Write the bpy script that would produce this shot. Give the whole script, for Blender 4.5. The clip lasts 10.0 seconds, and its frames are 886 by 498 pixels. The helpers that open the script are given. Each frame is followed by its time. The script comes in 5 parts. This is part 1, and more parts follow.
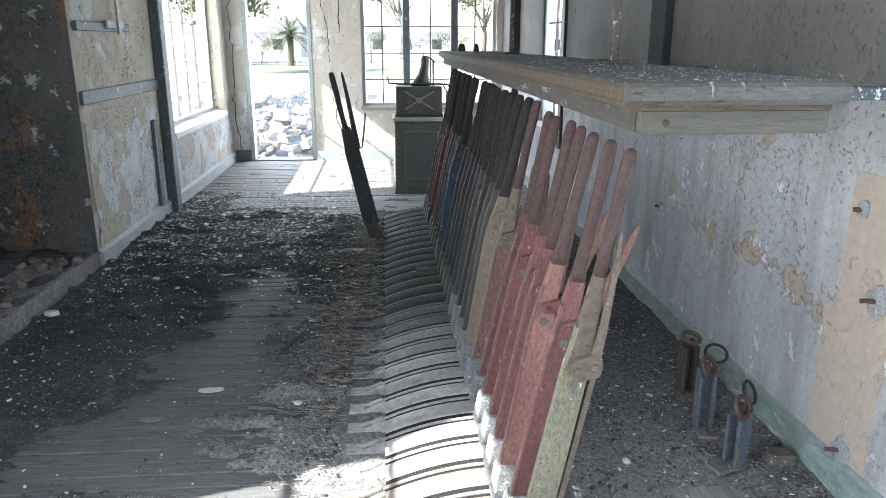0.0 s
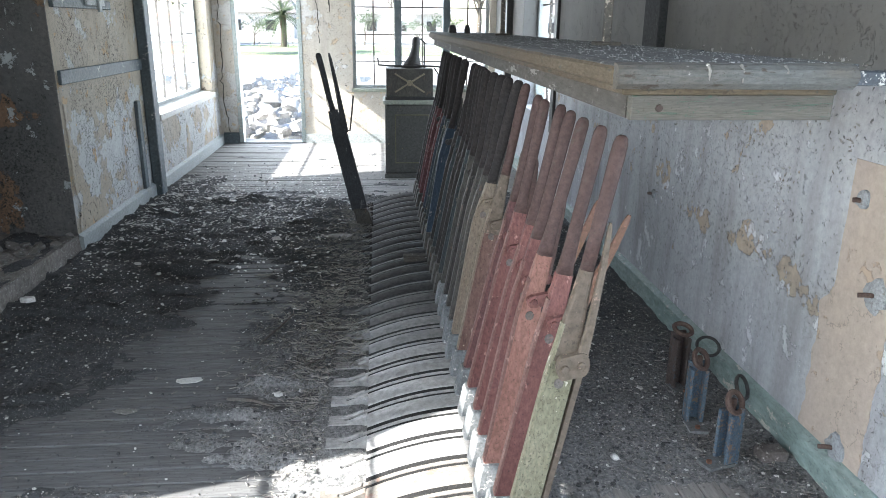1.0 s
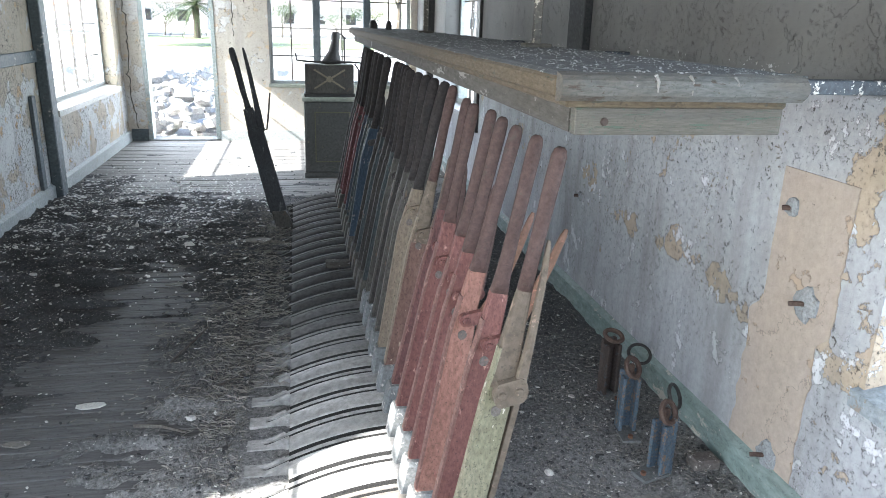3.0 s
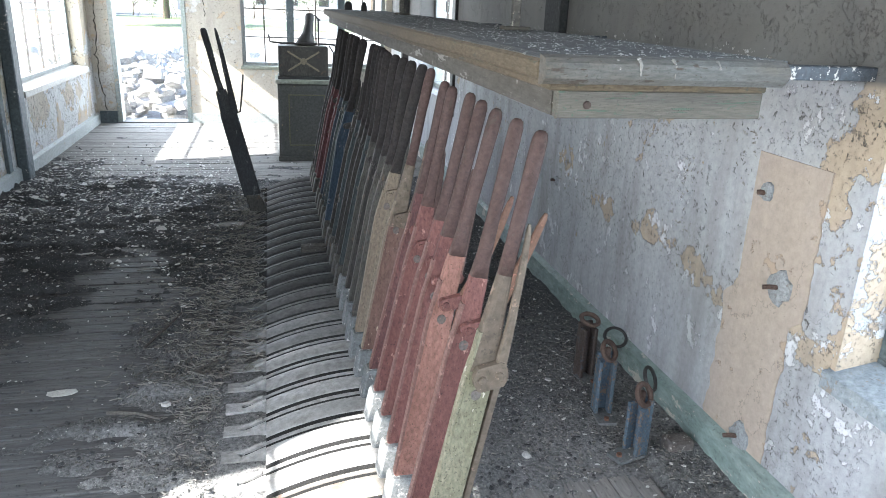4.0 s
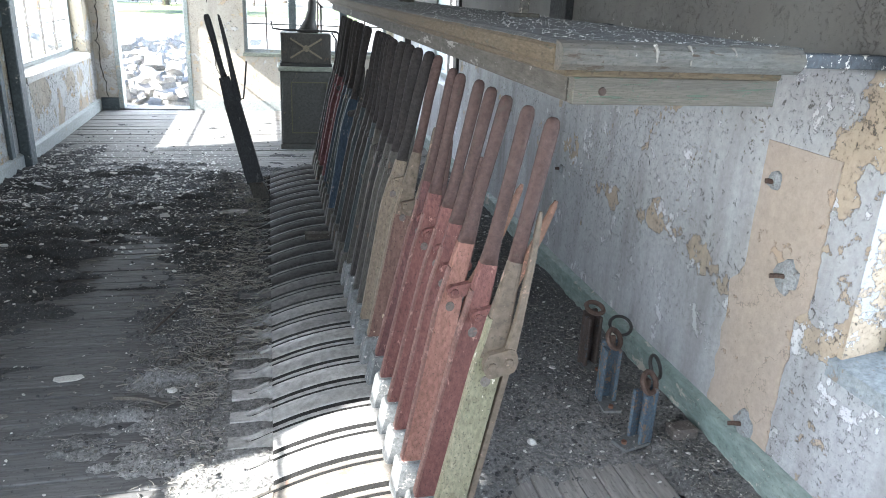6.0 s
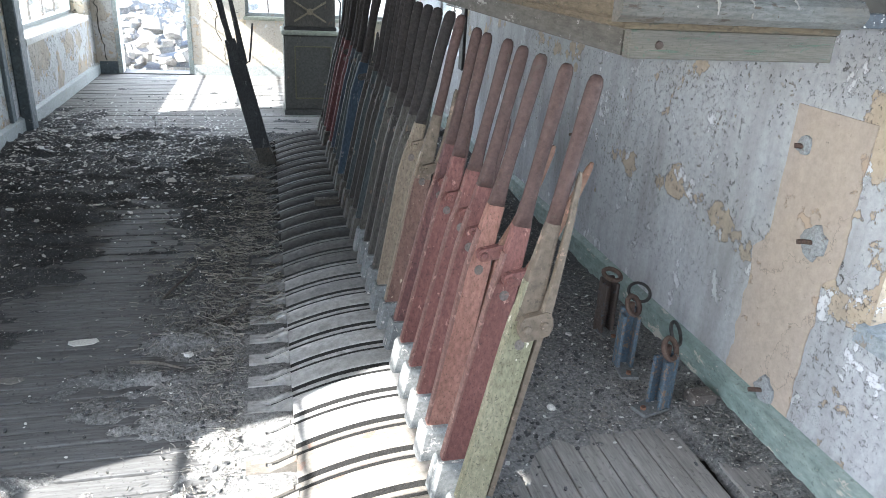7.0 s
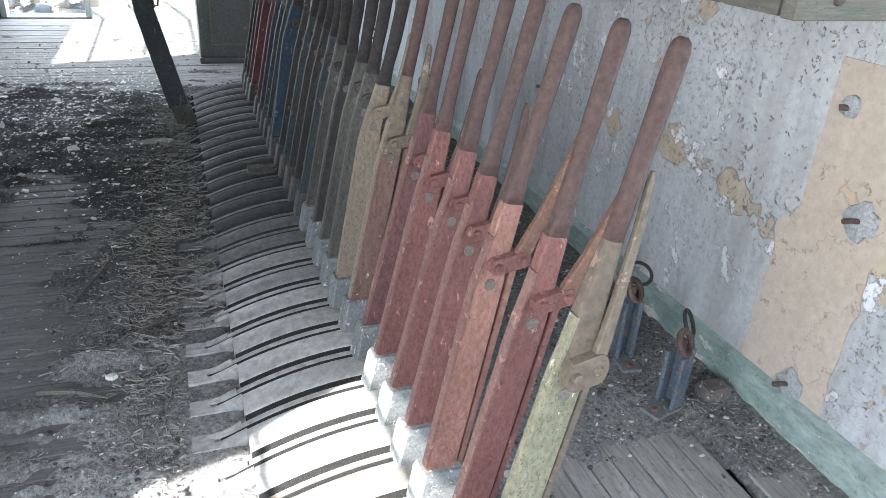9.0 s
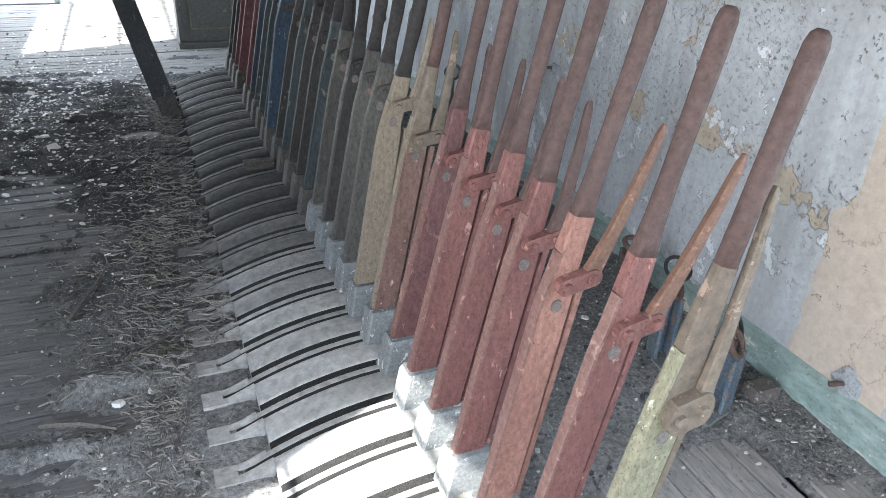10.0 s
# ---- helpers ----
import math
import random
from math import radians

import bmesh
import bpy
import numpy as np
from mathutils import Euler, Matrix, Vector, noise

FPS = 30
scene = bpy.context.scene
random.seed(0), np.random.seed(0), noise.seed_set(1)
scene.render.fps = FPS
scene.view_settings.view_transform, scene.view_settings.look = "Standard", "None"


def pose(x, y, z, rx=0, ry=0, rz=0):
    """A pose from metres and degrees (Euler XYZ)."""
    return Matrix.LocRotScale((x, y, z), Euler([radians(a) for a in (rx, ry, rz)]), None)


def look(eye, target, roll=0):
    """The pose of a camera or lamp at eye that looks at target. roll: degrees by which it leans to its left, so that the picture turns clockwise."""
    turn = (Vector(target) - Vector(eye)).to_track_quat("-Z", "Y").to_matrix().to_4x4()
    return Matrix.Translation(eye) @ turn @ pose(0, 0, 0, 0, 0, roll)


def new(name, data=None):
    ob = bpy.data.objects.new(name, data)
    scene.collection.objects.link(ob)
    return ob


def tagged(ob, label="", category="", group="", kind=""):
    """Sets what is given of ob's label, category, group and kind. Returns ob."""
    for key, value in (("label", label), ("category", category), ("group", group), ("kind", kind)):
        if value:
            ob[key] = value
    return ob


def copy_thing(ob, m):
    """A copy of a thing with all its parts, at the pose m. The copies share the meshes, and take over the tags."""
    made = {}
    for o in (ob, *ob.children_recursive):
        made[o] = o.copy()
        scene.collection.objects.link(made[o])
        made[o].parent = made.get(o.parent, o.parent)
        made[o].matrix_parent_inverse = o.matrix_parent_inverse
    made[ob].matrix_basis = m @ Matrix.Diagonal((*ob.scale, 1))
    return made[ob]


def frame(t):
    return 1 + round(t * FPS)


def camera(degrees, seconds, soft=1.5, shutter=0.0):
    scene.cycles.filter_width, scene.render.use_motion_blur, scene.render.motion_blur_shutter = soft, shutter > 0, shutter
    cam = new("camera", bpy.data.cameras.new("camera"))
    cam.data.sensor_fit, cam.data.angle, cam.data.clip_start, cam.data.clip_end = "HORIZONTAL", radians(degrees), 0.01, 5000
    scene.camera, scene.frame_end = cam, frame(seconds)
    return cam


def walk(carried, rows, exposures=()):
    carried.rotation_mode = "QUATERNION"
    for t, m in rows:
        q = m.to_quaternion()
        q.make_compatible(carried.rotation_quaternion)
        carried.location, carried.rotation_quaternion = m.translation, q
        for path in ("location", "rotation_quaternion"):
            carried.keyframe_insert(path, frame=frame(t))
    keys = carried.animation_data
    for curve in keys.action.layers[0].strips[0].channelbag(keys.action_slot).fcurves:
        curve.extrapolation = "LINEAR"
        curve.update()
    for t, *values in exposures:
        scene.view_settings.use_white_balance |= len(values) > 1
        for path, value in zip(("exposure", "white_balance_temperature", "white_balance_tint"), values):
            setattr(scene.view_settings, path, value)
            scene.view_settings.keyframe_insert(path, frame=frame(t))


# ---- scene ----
cam = camera(63.3, 10.0, soft=0.85)
PATH = [
    (0, (0.128, 0.196, 1.503), (0.281, 2.112, 0.949), 0.1),
    (0.5, (0.135, 0.223, 1.498), (0.293, 2.136, 0.935), 0.4),
    (1, (0.169, 0.291, 1.493), (0.339, 2.192, 0.896), 0.6),
    (1.5, (0.199, 0.366, 1.508), (0.262, 2.289, 0.964), -0.6),
    (2, (0.22, 0.415, 1.504), (0.385, 2.322, 0.923), 1.0),
    (2.5, (0.191, 0.435, 1.507), (0.529, 2.311, 0.904), 1.0),
    (3.8, (0.167, 0.443, 1.501), (0.587, 2.294, 0.87), 2.4),
    (4, (0.164, 0.45, 1.501), (0.614, 2.289, 0.856), 2.4),
    (4.5, (0.163, 0.44, 1.504), (0.622, 2.28, 0.87), 2.5),
    (5, (0.16, 0.442, 1.504), (0.622, 2.283, 0.874), 1.9),
    (5.2, (0.159, 0.448, 1.505), (0.638, 2.287, 0.882), 2.4),
    (6.5, (0.108, 0.456, 1.481), (0.544, 2.272, 0.764), 2.9),
    (7, (0.06, 0.491, 1.464), (0.519, 2.287, 0.713), 3.2),
    (7.5, (0.025, 0.552, 1.452), (0.417, 2.335, 0.635), 3.4),
    (8, (0.048, 0.733, 1.432), (0.496, 2.494, 0.598), 3.9),
    (8.5, (0.058, 0.847, 1.44), (0.555, 2.573, 0.561), 3.0),
    (9, (0.02, 0.97, 1.429), (0.666, 2.641, 0.539), 3.6),
    (9.5, (-0.058, 1.085, 1.438), (0.66, 2.716, 0.53), 1.7),
    (10, (-0.053, 1.195, 1.421), (0.637, 2.816, 0.474), 2.5),
]
walk(cam, [(t, look(eye, target, roll)) for t, eye, target, roll in PATH], exposures=[(0.0, 2.70, 6150, 10), (4.5, 2.86, 6150, 10), (7.5, 2.76, 6150, 10), (10.0, 3.16, 6150, 10)])

# ---- light ----
SUN = Vector((1.0, 0.285, -0.758)).normalized()
world = bpy.data.worlds.new("sky")
scene.world = world
world.use_nodes = True
wt = world.node_tree
sky = wt.nodes.new("ShaderNodeTexSky")
sky.sky_type, sky.sun_disc = "NISHITA", False
sky.sun_elevation = math.asin(-SUN.z)
sky.sun_rotation = math.atan2(-SUN.x, -SUN.y)
wt.links.new(sky.outputs[0], wt.nodes["Background"].inputs[0])
wt.nodes["Background"].inputs[1].default_value = 0.13
sun = new("sun", bpy.data.lights.new("sun", "SUN"))
sun.data.energy, sun.data.angle, sun.data.color = 5.0, radians(0.6), (1.0, 0.95, 0.86)
sun.matrix_world = look((0, 0, 0), SUN)


def window_light(place, towards, wide, high, radiance):
    """An area lamp in a window's opening that stands in for the sky's light."""
    ob = new("window_light", bpy.data.lights.new("window_light", "AREA"))
    ob.data.shape, ob.data.size, ob.data.size_y = "RECTANGLE", wide, high
    ob.data.energy, ob.data.color = 0.76 * radiance * math.pi * wide * high, (0.93, 0.97, 1.0)
    ob.matrix_world = look(place, Vector(place) + Vector(towards))


window_light((-2.12, -0.14, 1.45), (1, 0, 0), 4.2, 1.45, 2.4)
window_light((-2.14, 8.30, 1.40), (1, 0, 0), 2.1, 1.40, 2.4)
window_light((1.95, -0.05, 1.60), (-1, 0, 0), 3.7, 2.0, 1.25)
window_light((1.97, 7.21, 1.65), (-1, 0, 0), 1.4, 1.85, 1.6)
window_light((0.71, 10.00, 1.65), (0, -1, 0), 1.65, 1.85, 1.9)
window_light((-1.20, 10.02, 1.05), (0, -1, 0), 0.74, 2.0, 2.6)
window_light((-0.90, -2.80, 1.65), (0, 1, 0), 1.15, 1.85, 2.0)
window_light((0.75, -2.80, 1.50), (0, 1, 0), 1.05, 1.55, 2.0)


# ---- materials ----
def nodes_of(name):
    m = bpy.data.materials.new(name)
    m.use_nodes = True
    t = m.node_tree
    return m, t, t.nodes["Principled BSDF"]


def coords(t, shift=True):
    """Object coordinates in metres, moved by a random step for each object."""
    c = t.nodes.new("ShaderNodeTexCoord")
    if not shift:
        return c.outputs["Object"]
    info = t.nodes.new("ShaderNodeObjectInfo")
    mul = t.nodes.new("ShaderNodeMath")
    mul.operation = "MULTIPLY"
    mul.inputs[1].default_value = 37.0
    t.links.new(info.outputs["Random"], mul.inputs[0])
    add = t.nodes.new("ShaderNodeVectorMath")
    t.links.new(c.outputs["Object"], add.inputs[0])
    t.links.new(mul.outputs[0], add.inputs[1])
    return add.outputs[0]


def math_node(t, op, a, b, c=None):
    m = t.nodes.new("ShaderNodeMath")
    m.operation = op
    for k, v in enumerate((a, b, c)):
        if v is None:
            continue
        if isinstance(v, float):
            m.inputs[k].default_value = v
        else:
            t.links.new(v, m.inputs[k])
    return m.outputs[0]


def noise_mask(t, vec, scale, lo, hi, detail=6.0, rough=0.6, stretch=None, lift=None):
    """A noise brought to 0..1 between lo and hi."""
    if stretch:
        mp = t.nodes.new("ShaderNodeMapping")
        mp.inputs["Scale"].default_value = stretch
        t.links.new(vec, mp.inputs["Vector"])
        vec = mp.outputs[0]
    n = t.nodes.new("ShaderNodeTexNoise")
    n.inputs["Scale"].default_value, n.inputs["Detail"].default_value, n.inputs["Roughness"].default_value = scale, detail, rough
    t.links.new(vec, n.inputs["Vector"])
    r = t.nodes.new("ShaderNodeMapRange")
    r.inputs[1].default_value, r.inputs[2].default_value = lo, hi
    t.links.new(n.outputs[0] if lift is None else math_node(t, "ADD", n.outputs[0], lift), r.inputs[0])
    return r.outputs[0]


def mixed(t, fac, a, b):
    m = t.nodes.new("ShaderNodeMix")
    m.data_type = "RGBA"
    if isinstance(fac, float):
        m.inputs[0].default_value = fac
    else:
        t.links.new(fac, m.inputs[0])
    for k, v in ((6, a), (7, b)):
        if isinstance(v, tuple):
            m.inputs[k].default_value = (*v, 1)
        else:
            t.links.new(v, m.inputs[k])
    return m.outputs[2]


def relief(t, bsdf, height, strength=0.4, dist=0.004, under=None):
    b = t.nodes.new("ShaderNodeBump")
    b.inputs["Strength"].default_value, b.inputs["Distance"].default_value = strength, dist
    t.links.new(height, b.inputs["Height"])
    if under is not None:
        t.links.new(under, b.inputs["Normal"])
    t.links.new(b.outputs[0], bsdf.inputs["Normal"])
    return b.outputs[0]


def worn(name, base, second, chip, scale=9.0, chips=0.62, rough=0.65, metal=0.0, stretch=None, shift=True, bump=0.35, grit=0.5):
    """Paint or metal: broad fading from base to second, sharp chips that bare another colour, fine grain."""
    m, t, b = nodes_of(name)
    v = coords(t, shift)
    broad = noise_mask(t, v, scale * 0.5, 0.35, 0.68, 4, 0.6, stretch)
    fine = noise_mask(t, v, scale * 9, 0.3, 0.75, 5, 0.7, stretch)
    col = mixed(t, broad, base, second)
    dark = mixed(t, 0.8, col, tuple(0.40 * c for c in base))
    col = mixed(t, fine, dark, col)
    speck = noise_mask(t, v, scale * 16, 0.60, 0.66, 3, 0.6)
    col = mixed(t, math_node(t, "MULTIPLY", speck, grit), col, tuple(0.25 * c for c in base))
    flake = noise_mask(t, v, scale * 2.5, chips, chips + 0.03, 8, 0.68, stretch)
    nick = noise_mask(t, v, scale * 8, chips + 0.045, chips + 0.07, 5, 0.7)
    col = mixed(t, math_node(t, "MAXIMUM", flake, nick), col, chip)
    t.links.new(col, b.inputs["Base Color"])
    r = t.nodes.new("ShaderNodeMapRange")
    r.inputs[3].default_value, r.inputs[4].default_value = rough + 0.12, rough - 0.12
    t.links.new(fine, r.inputs[0])
    t.links.new(r.outputs[0], b.inputs["Roughness"])
    b.inputs["Metallic"].default_value = metal
    n = relief(t, b, fine, bump, 0.002)
    relief(t, b, flake, 0.5, -0.0015, n)
    return m


def peeling(name, paint, faded, under, bare, amount=0.54, crumbs=0.62, grime_shade=(0.10, 0.09, 0.085), low=0.5, band=False, specks=0.0, split=False, size=2.6):
    """Old distemper that peels in sheets off a tan undercoat, with small dark pits and dirty washes."""
    m, t, b = nodes_of(name)
    v = coords(t, False)
    wash = noise_mask(t, v, 1.1, 0.35, 0.7, 5, 0.6, (1.6, 1.6, 0.7))
    grain = noise_mask(t, v, 45, 0.3, 0.72, 6, 0.7)
    lift = pitted = None
    if band:
        # the paint has come off along a line that climbs away from the tan patch
        sep = t.nodes.new("ShaderNodeSeparateXYZ")
        t.links.new(v, sep.inputs[0])
        line = math_node(t, "SUBTRACT", sep.outputs[2], math_node(t, "MULTIPLY_ADD", sep.outputs[1], 0.02, 0.565))
        near = t.nodes.new("ShaderNodeMapRange")
        near.inputs[1].default_value, near.inputs[2].default_value, near.inputs[3].default_value, near.inputs[4].default_value = 0.015, 0.10, 0.11, 0.0
        t.links.new(math_node(t, "ABSOLUTE", line, 0.0), near.inputs[0])
        here = t.nodes.new("ShaderNodeMapRange")
        here.inputs[1].default_value, here.inputs[2].default_value = 4.4, 3.0
        t.links.new(sep.outputs[1], here.inputs[0])
        lift = pitted = math_node(t, "MULTIPLY", near.outputs[0], here.outputs[0])
        # and in ragged sheets beside the window
        beside = t.nodes.new("ShaderNodeMapRange")
        beside.inputs[1].default_value, beside.inputs[2].default_value, beside.inputs[3].default_value, beside.inputs[4].default_value = 2.20, 2.05, 0.0, 0.10
        t.links.new(sep.outputs[1], beside.inputs[0])
        lift = math_node(t, "ADD", lift, beside.outputs[0])
        # scattered bare spots above it
        over_line = t.nodes.new("ShaderNodeMapRange")
        over_line.inputs[1].default_value, over_line.inputs[2].default_value, over_line.inputs[3].default_value, over_line.inputs[4].default_value = -0.08, 0.05, -0.06, 0.012
        t.links.new(line, over_line.inputs[0])
        lift = math_node(t, "ADD", lift, over_line.outputs[0])
    if split:
        # smooth tan coat above the dado rail, chalky flaking paint below it
        sep = t.nodes.new("ShaderNodeSeparateXYZ")
        t.links.new(v, sep.inputs[0])
        upper = t.nodes.new("ShaderNodeMapRange")
        upper.inputs[1].default_value, upper.inputs[2].default_value, upper.inputs[3].default_value, upper.inputs[4].default_value = 0.85, 1.25, 0.035, -0.055
        t.links.new(sep.outputs[2], upper.inputs[0])
        lift = upper.outputs[0]
    sheet = noise_mask(t, v, size, amount, amount + 0.012, 10, 0.64, lift=lift)
    sheet2 = noise_mask(t, v, 7.5, 0.60, 0.612, 9, 0.68)
    pits = noise_mask(t, v, 75, crumbs, crumbs + 0.05, 8, 0.78)
    place = noise_mask(t, v, 2.6, 0.43, 0.58, 8, 0.70, (1.0, 1.0, 0.6), lift=pitted)
    streak = noise_mask(t, v, 3.2, 0.475 if band else 0.56, 0.80, 6, 0.62, (1.5, 1.5, 0.22))
    col = mixed(t, wash, paint, faded)
    light = mixed(t, 0.8, col, tuple(0.72 * c for c in faded))
    col = mixed(t, grain, light, col)
    und = mixed(t, grain, tuple(0.75 * c for c in under), under)
    col = mixed(t, sheet, col, und)
    col = mixed(t, sheet2, col, bare)
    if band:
        # two darker greys above the shelf line
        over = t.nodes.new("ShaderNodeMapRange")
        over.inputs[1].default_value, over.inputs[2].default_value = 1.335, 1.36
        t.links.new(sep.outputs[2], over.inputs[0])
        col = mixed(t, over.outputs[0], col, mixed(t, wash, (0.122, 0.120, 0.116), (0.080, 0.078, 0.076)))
    both = t.nodes.new("ShaderNodeMath")
    both.operation = "MULTIPLY"
    t.links.new(pits, both.inputs[0])
    t.links.new(place, both.inputs[1])
    col = mixed(t, both.outputs[0], col, grime_shade)
    # dark flake marks, with the shadow under curling paint put into their colour
    worm = noise_mask(t, v, 34, 0.615 + specks, 0.64 + specks, 6, 0.72)
    bits = math_node(t, "MULTIPLY", worm, noise_mask(t, v, 2.3, 0.42, 0.57, 6, 0.65, lift=pitted))
    if band:
        # the coat below that line has kept whole
        keep = t.nodes.new("ShaderNodeMapRange")
        keep.inputs[1].default_value, keep.inputs[2].default_value, keep.inputs[3].default_value = -0.10, 0.06, 0.12
        t.links.new(line, keep.inputs[0])
        bits = math_node(t, "MULTIPLY", bits, keep.outputs[0])
    col = mixed(t, bits, col, tuple(0.6 * c for c in grime_shade))
    crack = t.nodes.new("ShaderNodeMapRange")
    crack.inputs[1].default_value, crack.inputs[2].default_value, crack.inputs[3].default_value, crack.inputs[4].default_value = 0.0, 0.006, 0.5, 0.0
    vein = noise_mask(t, v, 3.1, 0.0, 1.0, 7, 0.62)
    t.links.new(math_node(t, "ABSOLUTE", math_node(t, "SUBTRACT", vein, 0.5), 0.0), crack.inputs[0])
    some = noise_mask(t, v, 1.3, 0.50, 0.60, 3, 0.5)
    split = math_node(t, "MULTIPLY", crack.outputs[0], some)
    col = mixed(t, split, col, tuple(0.7 * c for c in grime_shade))
    dim = t.nodes.new("ShaderNodeMath")
    dim.operation = "MULTIPLY"
    dim.inputs[1].default_value = low
    t.links.new(streak, dim.inputs[0])
    col = mixed(t, dim.outputs[0], col, grime_shade)
    t.links.new(col, b.inputs["Base Color"])
    b.inputs["Roughness"].default_value = 0.9
    n = relief(t, b, grain, 0.3, 0.003)
    n = relief(t, b, sheet, 0.8, -0.006, n)
    n = relief(t, b, sheet2, 0.8, -0.006, n)
    n = relief(t, b, bits, 0.9, -0.006, n)
    relief(t, b, both.outputs[0], 0.8, -0.004, n)
    return m


def glass_material():
    m = bpy.data.materials.new("window_glass")
    m.use_nodes = True
    t = m.node_tree
    t.nodes.clear()
    out, mix = t.nodes.new("ShaderNodeOutputMaterial"), t.nodes.new("ShaderNodeMixShader")
    clear, gloss = t.nodes.new("ShaderNodeBsdfTransparent"), t.nodes.new("ShaderNodeBsdfGlossy")
    clear.inputs[0].default_value = (0.97, 0.985, 0.98, 1)
    gloss.inputs["Roughness"].default_value = 0.05
    mix.inputs[0].default_value = 0.05
    t.links.new(clear.outputs[0], mix.inputs[1])
    t.links.new(gloss.outputs[0], mix.inputs[2])
    t.links.new(mix.outputs[0], out.inputs[0])
    return m


def speckled(name, base, second, dot, scale=60.0, dots=0.66, rough=0.95, bump=0.8, dist=0.01, dusty=None):
    """Loose dirt: two tones at broad scale, coarse grains and pale crumbs."""
    m, t, b = nodes_of(name)
    v = coords(t, False)
    broad = noise_mask(t, v, 1.8, 0.4, 0.62, 5, 0.6)
    grain = noise_mask(t, v, scale, 0.3, 0.7, 6, 0.75)
    crumb = noise_mask(t, v, scale * 2.2, dots, dots + 0.04, 3, 0.6)
    col = mixed(t, broad, base, second)
    if dusty:
        # pale dust trodden in towards the near end of the frame, lightened for sun bounce
        sep = t.nodes.new("ShaderNodeSeparateXYZ")
        t.links.new(v, sep.inputs[0])
        r = t.nodes.new("ShaderNodeMapRange")
        r.inputs[1].default_value, r.inputs[2].default_value = 3.9, 2.5
        t.links.new(sep.outputs[1], r.inputs[0])
        patchy = noise_mask(t, v, 3.0, 0.15, 0.52, 6, 0.65)
        side = t.nodes.new("ShaderNodeMapRange")
        side.inputs[1].default_value, side.inputs[2].default_value = -0.95, -0.35
        t.links.new(sep.outputs[0], side.inputs[0])
        other = t.nodes.new("ShaderNodeMapRange")
        other.inputs[1].default_value, other.inputs[2].default_value, other.inputs[3].default_value, other.inputs[4].default_value = 0.45, 0.62, 1.0, 0.60
        t.links.new(sep.outputs[0], other.inputs[0])
        here = math_node(t, "MULTIPLY", math_node(t, "MULTIPLY", r.outputs[0], side.outputs[0]), other.outputs[0])
        col = mixed(t, math_node(t, "MULTIPLY", here, patchy), col, dusty)
    col = mixed(t, grain, tuple(0.45 * c for c in base), col)
    col = mixed(t, crumb, col, dot)
    t.links.new(col, b.inputs["Base Color"])
    b.inputs["Roughness"].default_value = rough
    n = relief(t, b, grain, bump, dist)
    relief(t, b, crumb, 0.5, 0.004, n)
    return m


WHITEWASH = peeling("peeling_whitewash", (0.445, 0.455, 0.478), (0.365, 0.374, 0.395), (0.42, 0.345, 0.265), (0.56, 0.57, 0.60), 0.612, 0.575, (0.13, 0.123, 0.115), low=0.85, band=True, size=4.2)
CREAM = peeling("peeling_cream", (0.47, 0.415, 0.335), (0.44, 0.41, 0.365), (0.54, 0.53, 0.51), (0.45, 0.36, 0.26), 0.545, 0.55, (0.075, 0.065, 0.058))
SOOT = peeling("sooty_plaster", (0.150, 0.138, 0.130), (0.078, 0.080, 0.080), (0.20, 0.125, 0.078), (0.33, 0.345, 0.35), 0.575, 0.515, (0.035, 0.037, 0.036), low=0.6, specks=-0.02, size=1.7)
TANPATCH = peeling("tan_plaster", (0.42, 0.345, 0.288), (0.385, 0.325, 0.278), (0.47, 0.40, 0.34), (0.37, 0.285, 0.22), 0.66, 0.64, low=0.1, specks=0.09)
CREAM_PITTED = peeling("pitted_cream", (0.36, 0.305, 0.225), (0.34, 0.31, 0.265), (0.43, 0.435, 0.435), (0.38, 0.27, 0.165), 0.515, 0.535, (0.06, 0.052, 0.046), low=0.6, specks=-0.03, split=True)
CEILING = peeling("ceiling_boards", (0.22, 0.19, 0.15), (0.18, 0.155, 0.125), (0.28, 0.25, 0.21), (0.30, 0.27, 0.23), 0.60, 0.62)
TEAL_TRIM = worn("faded_teal_paint", (0.225, 0.300, 0.285), (0.330, 0.385, 0.370), (0.42, 0.39, 0.35), 5, 0.60, stretch=(1, 0.4, 1), shift=False)
BLUE_TRIM = worn("blue_grey_paint", (0.062, 0.083, 0.094), (0.104, 0.130, 0.141), (0.33, 0.32, 0.30), 5, 0.62, shift=False)
GREY_FRAME = worn("pale_window_paint", (0.36, 0.39, 0.39), (0.28, 0.31, 0.31), (0.25, 0.20, 0.15), 6, 0.63)
BAR_PAINT = worn("rusty_bar_paint", (0.060, 0.056, 0.052), (0.10, 0.085, 0.072), (0.20, 0.10, 0.05), 8, 0.6)
# paler boards with glare from the doorway and end window in their colour
BOARD_GLARE = worn("glare_pale_floorboard", (0.19, 0.187, 0.182), (0.26, 0.257, 0.25), (0.12, 0.115, 0.11), 4, 0.62, 0.86, stretch=(0.25, 2.5, 1))
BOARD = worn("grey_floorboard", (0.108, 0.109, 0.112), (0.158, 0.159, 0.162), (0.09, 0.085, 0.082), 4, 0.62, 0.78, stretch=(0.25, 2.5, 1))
BOARD_Y = worn("grey_floorboard_dusty", (0.230, 0.221, 0.212), (0.289, 0.281, 0.268), (0.14, 0.13, 0.12), 4, 0.66, 0.85, stretch=(2.5, 0.25, 1))
DIRT = speckled("dark_litter", (0.058, 0.061, 0.064), (0.115, 0.120, 0.126), (0.42, 0.41, 0.39), 60, 0.64, dusty=(0.45, 0.448, 0.445))
